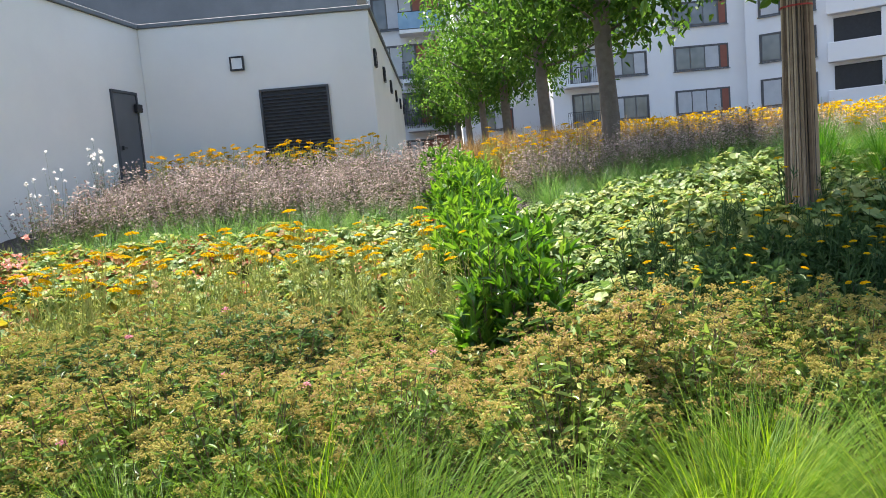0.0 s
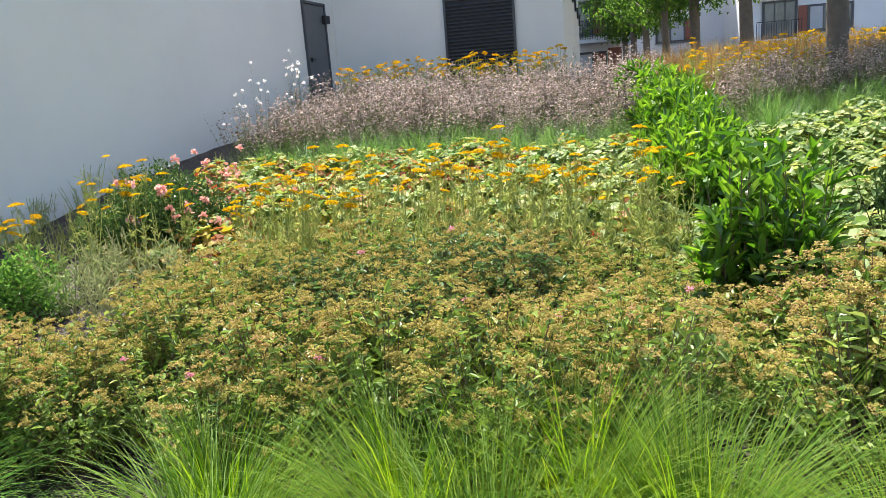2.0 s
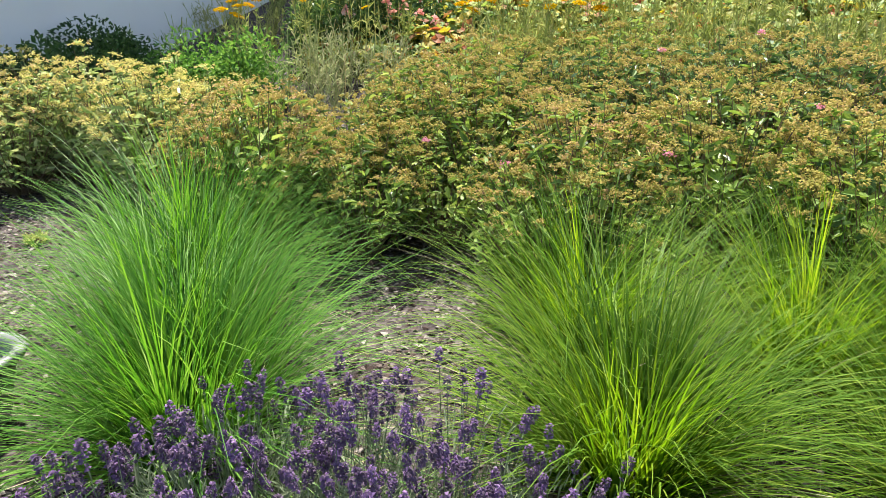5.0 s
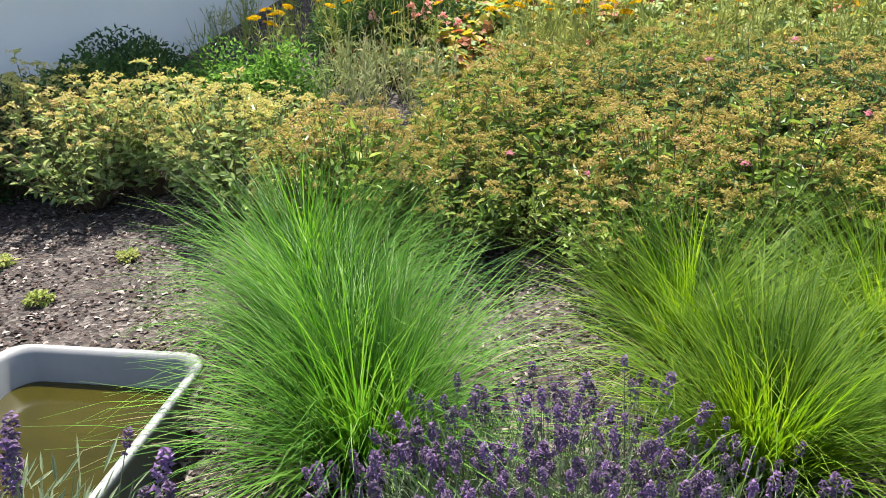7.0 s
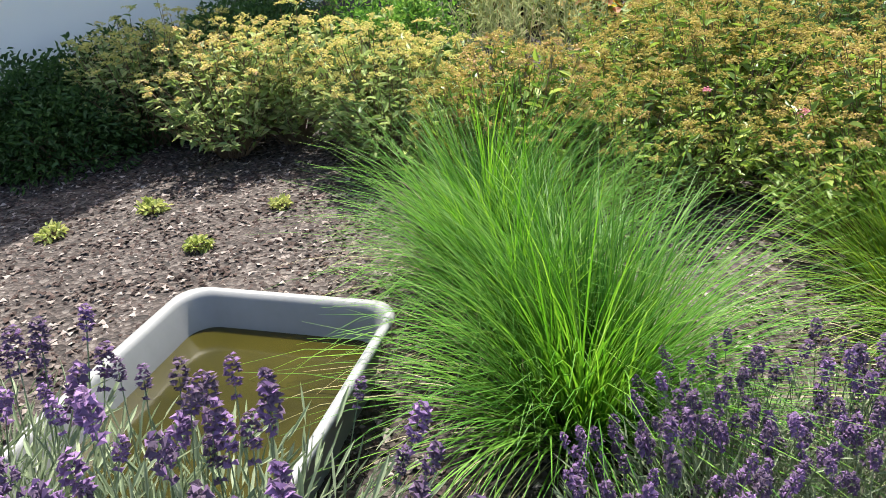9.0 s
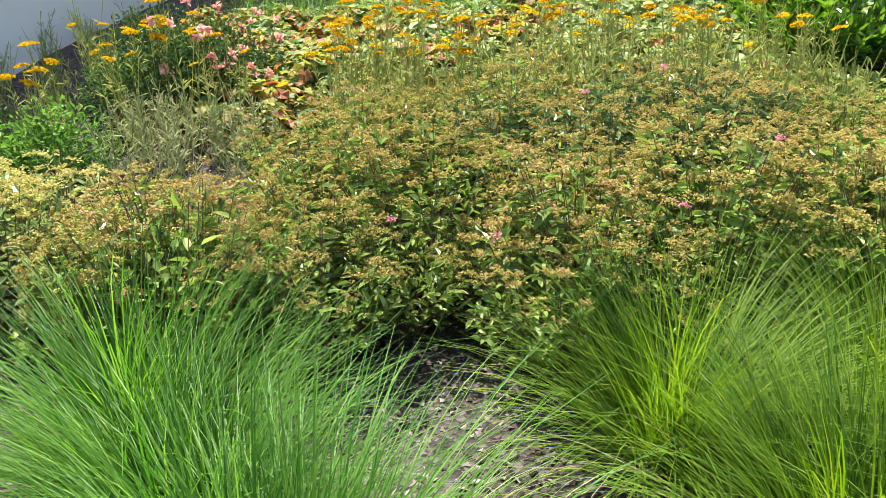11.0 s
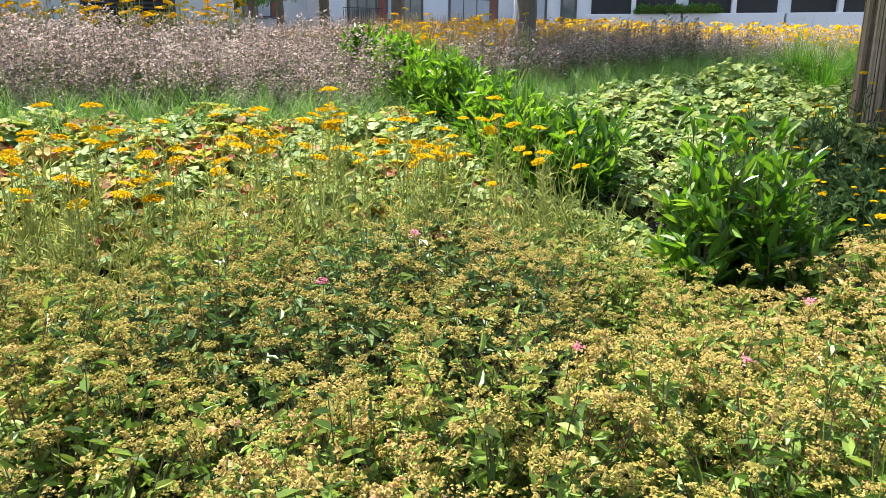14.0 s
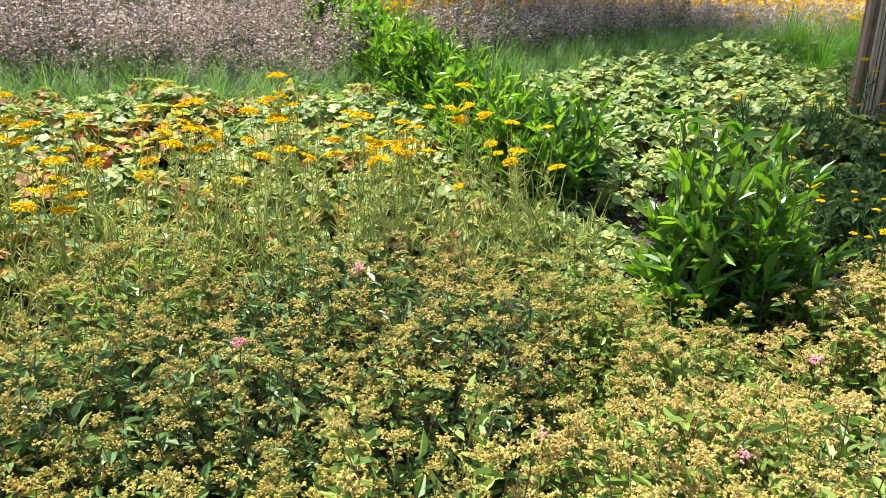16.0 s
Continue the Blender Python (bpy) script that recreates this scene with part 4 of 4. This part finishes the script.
def lavender_spike(seed):
    """One spike: plump whorls of small florets, thinner to the tip, one whorl set lower."""
    g = np.random.default_rng(seed)
    rows_ = ((-0.042, 4, 0.006), (-0.018, 8, 0.010), (-0.008, 9, 0.0125), (0.003, 9, 0.0125), (0.014, 8, 0.011), (0.024, 7, 0.009), (0.033, 4, 0.005))
    z = np.concatenate([np.full(c, h) for h, c, r in rows_])
    r = np.concatenate([np.full(c, q) for h, c, q in rows_])
    n = len(z)
    a = g.random(n) * 6.283
    v, f = specks(np.stack([np.cos(a) * r, np.sin(a) * r, z + g.normal(0, 0.0025, n)], 1), g.uniform(0.0055, 0.0095, n))
    return mesh_of("lavender_spike", v, f, LAV_FLOWER)


LAVENDER_SPIKE = [lavender_spike(k) for k in range(3)]


def build_lavender():
    kinds = [lavender_meshes(140 + k) for k in range(3)]
    places = [(-2.78, 1.78), (-2.55, 1.92), (-2.3, 1.95), (-2.05, 1.85), (-2.85, 1.50), (-2.45, 1.58), (-2.12, 1.58), (-2.65, 1.25), (-2.3, 1.28), (-2.92, 1.42),
              (-1.75, 1.62), (-1.2, 1.6), (-0.75, 1.5), (-2.45, 1.80), (-2.75, 1.68), (-1.95, 1.35), (-2.88, 1.2)]
    thin = [lavender_meshes(145 + k, 20) for k in range(2)]
    near_tub = [(-3.58, 1.02), (-3.80, 0.98), (-4.08, 0.94), (-4.40, 0.98), (-3.42, 0.82), (-3.95, 0.72)]
    spread(thin, near_tub, "lavender_plant", "sparse lavender with few purple spikes before the tub", "flower", "lavender along the path", sizes=(1.42, 1.55))
    spread(kinds, places, "lavender_plant", "bushy lavender with purple flower spikes on grey-green stems", "flower", "lavender along the path", sizes=(0.82, 1.0))


def bush_meshes(seed, mat, n, size, squash, lsize=(0.03, 0.05)):
    g = np.random.default_rng(seed)
    p = ball(n)
    p[:, 2] = np.abs(p[:, 2])
    c = p * (g.uniform(0.55, 1.03, (n, 1)) * (1 + 0.16 * np.sin(5 * p[:, :1] + 3 * p[:, 1:2]))) * [size, size, size * squash] + [0, 0, 0.03]
    d = p + g.normal(0, 0.7, (n, 3))
    v, f = leaves(c, d, g.uniform(*lsize, n), g.uniform(lsize[0] * 0.45, lsize[1] * 0.5, n))
    q = c[:: max(1, n // 40)]
    sv, sf = stems(q * [0.15, 0.15, 0], q * 0.92, 0.006, 0.003)
    return (("branchwork", mesh_of("bush_stems", sv, sf, STEM)), ("foliage", mesh_of("bush_leaves", v, f, mat)))


def build_bushes():
    fresh = [bush_meshes(150 + k, BUSH_LEAF, 2600, 0.40, 1.3, (0.03, 0.055)) for k in range(2)]
    spread(fresh, [(-5.38, 5.72), (-5.8, 5.65), (-6.2, 5.3)], "round_bush", "rounded fresh green bush behind the spirea", "shrub", "green bushes", sizes=(0.85, 1.1))
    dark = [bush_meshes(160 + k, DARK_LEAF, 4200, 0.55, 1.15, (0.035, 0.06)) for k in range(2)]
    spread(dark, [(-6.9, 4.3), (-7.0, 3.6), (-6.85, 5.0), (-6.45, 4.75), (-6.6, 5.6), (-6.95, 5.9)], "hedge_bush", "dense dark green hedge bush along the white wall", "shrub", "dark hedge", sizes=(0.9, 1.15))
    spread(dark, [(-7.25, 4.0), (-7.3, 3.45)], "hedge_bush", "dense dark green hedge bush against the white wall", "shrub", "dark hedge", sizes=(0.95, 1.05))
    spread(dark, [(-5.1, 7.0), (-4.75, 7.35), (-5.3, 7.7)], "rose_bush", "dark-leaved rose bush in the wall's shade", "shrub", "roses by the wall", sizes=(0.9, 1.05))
    g = np.random.default_rng(5)
    for mat, lab, spots in ((ROSE_PINK, "cluster of salmon-pink roses", [(-4.5, 7.0, 0.92), (-4.45, 7.5, 1.05), (-4.85, 6.8, 0.95), (-4.75, 8.1, 1.2)]),
                            (WHITE_PETAL, "airy cluster of small white flowers", [(-5.1, 9.7, 1.95), (-5.2, 10.3, 2.1), (-5.0, 11.2, 2.2), (-5.3, 12.0, 2.35)])):
        for x, y, z in spots:
            k = 7 if mat is ROSE_PINK else 9
            z0 = float(level(x, y))
            t = thing("rose_flowers" if mat is ROSE_PINK else "white_flowers", (x, y, z0), lab, "flower")
            p = g.normal(0, 0.011, (12, 3))
            v, f = leaves(p, g.normal(0, 1, p.shape) + [0, 0, 0.4], g.uniform(0.03, 0.05, 12), g.uniform(0.025, 0.04, 12), 0.2, 0.25)
            me = mesh_of("blossom", v, f, mat)
            c = g.normal(0, 0.16, (k, 3)) + [0, 0, z - z0]
            for q in c:
                part("blossom", me, mat, t).matrix_basis = Matrix.Translation(q) @ pose(0, 0, 0, *g.uniform(0, 60, 2), g.uniform(0, 360)) @ Matrix.Scale(g.uniform(0.7, 1.3) * (1.0 if mat is ROSE_PINK else 0.6), 4)
            sv, sf = stems(c * [0.3, 0.3, 0], c, 0.003, 0.0015)
            tagged(part("stalkwork", mesh_of("flower_stems", sv, sf, MINT_LEAF), MINT_LEAF, t), kind="stuff")
    # green shrubs added under the tree, their dark leaf colour deepening its shade
    shade = [bush_meshes(170 + k, SHADED_LEAF, 1500, 0.36, 1.2, (0.05, 0.09)) for k in range(2)]
    spread(shade, [(2.75, 5.5), (3.3, 5.45), (3.9, 5.5), (2.3, 5.75), (3.6, 5.9), (2.1, 6.15), (2.6, 6.3), (3.1, 6.25), (3.7, 6.45), (4.3, 6.2), (4.7, 5.8)], "shade_shrub", "loose green shrub, leaf colour darkened for the tree's shade", "shrub", "shade shrubs", sizes=(0.85, 1.15))
    weeds = [bush_meshes(180 + k, YARROW_LEAF, 130, 0.09, 0.7, (0.03, 0.06)) for k in range(2)]
    spread(weeds, [(-5.75, 3.05), (-6.05, 2.65), (-6.5, 2.35), (-5.2, 2.75), (-5.1, 3.3), (-6.6, 2.0)], "weed", "small yellow-green weed in the stone chips", "plant", "weeds", sizes=(0.4, 0.8))
    vines = bush_meshes(190, BUSH_LEAF, 900, 0.6, 0.8, (0.1, 0.2))
    for k in range(5):
        t = thing("balcony_plant", tuple(house_b.matrix_basis @ Vector((8.6 + 1.05 * k, -0.5, 4.27))), "trailing green planting over a white balcony parapet", "plant", "balcony plants")
        for pn, me in vines:
            tagged(part(pn, me, None, t), kind="stuff")


def build_meadow():
    """The far yellow field and the brown grass before it: too many to count."""
    g = np.random.default_rng(9)
    n = 9000
    x, y = g.uniform(3.0, 34, n), g.uniform(13.5, 34, n)
    z = level(x, y)
    top = np.stack([x, y, z + g.uniform(0.5, 0.85, n)], 1)
    foot = top - np.stack([g.normal(0, 0.05, n), g.normal(0, 0.05, n), top[:, 2] - z], 1)
    v, f = stems(foot, top, 0.006, 0.004)
    tagged(part("yellow_meadow_stems", mesh_of("meadow_stems", v, f, YARROW_LEAF), YARROW_LEAF), "olive stems of the far yarrow meadow", "meadow", kind="stuff")
    k = np.repeat(np.arange(n), 4)
    v, f = specks(top[k] + g.normal(0, 0.035, (len(k), 3)) * [1, 1, 0.25], g.uniform(0.03, 0.055, len(k)))
    tagged(part("yellow_meadow_heads", mesh_of("meadow_heads", v, f, YARROW_HEAD), YARROW_HEAD), "golden flower heads of the far yarrow meadow", "meadow", kind="stuff")
    n = 12000
    x, y = np.concatenate([g.uniform(0.9, 7, n // 2), g.uniform(0.2, 4, n // 2)]), np.concatenate([g.uniform(13.2, 16, n // 2), g.uniform(15, 32, n // 2)])
    v, f = blades(np.stack([x, y, level(x, y)], 1), g.random(n) * 6.28, g.uniform(0.55, 0.95, n), g.uniform(0.05, 0.35, n), g.uniform(0.008, 0.016, n), 3, g.uniform(0.1, 0.6, n))
    tagged(part("brown_grass_band", mesh_of("brown_grass", v, f, BROWN_GRASS), BROWN_GRASS), "tawny dried grass under the tree row", "grass", kind="stuff")


def build_chips():
    """Loose stone chips on the mulch beside the path."""
    g = np.random.default_rng(12)
    n = 30000
    x, y = g.uniform(-7.6, 0.6, n), g.uniform(0.9, 4.6, n)
    s = g.uniform(0.008, 0.022, n)
    v, f = specks(np.stack([x, y, level(x, y) + 0.004 + 0.004 * g.random(n)], 1), s)
    v = v.reshape(n, 4, 3)
    v[:, 3, 2] = v[:, 3, 2] * 0.35 + level(x, y) * 0.65 + 0.004
    v = v.reshape(-1, 3)
    tagged(part("stone_chips", mesh_of("stone_chips", v, f, CHIP), CHIP), "loose brown and grey stone chips on the bed", "gravel", kind="stuff")


build_grasses()
build_spirea()
build_yarrow()
build_cranesbill()
build_laurel()
build_mint()
build_lavender()
build_bushes()
build_meadow()
build_chips()
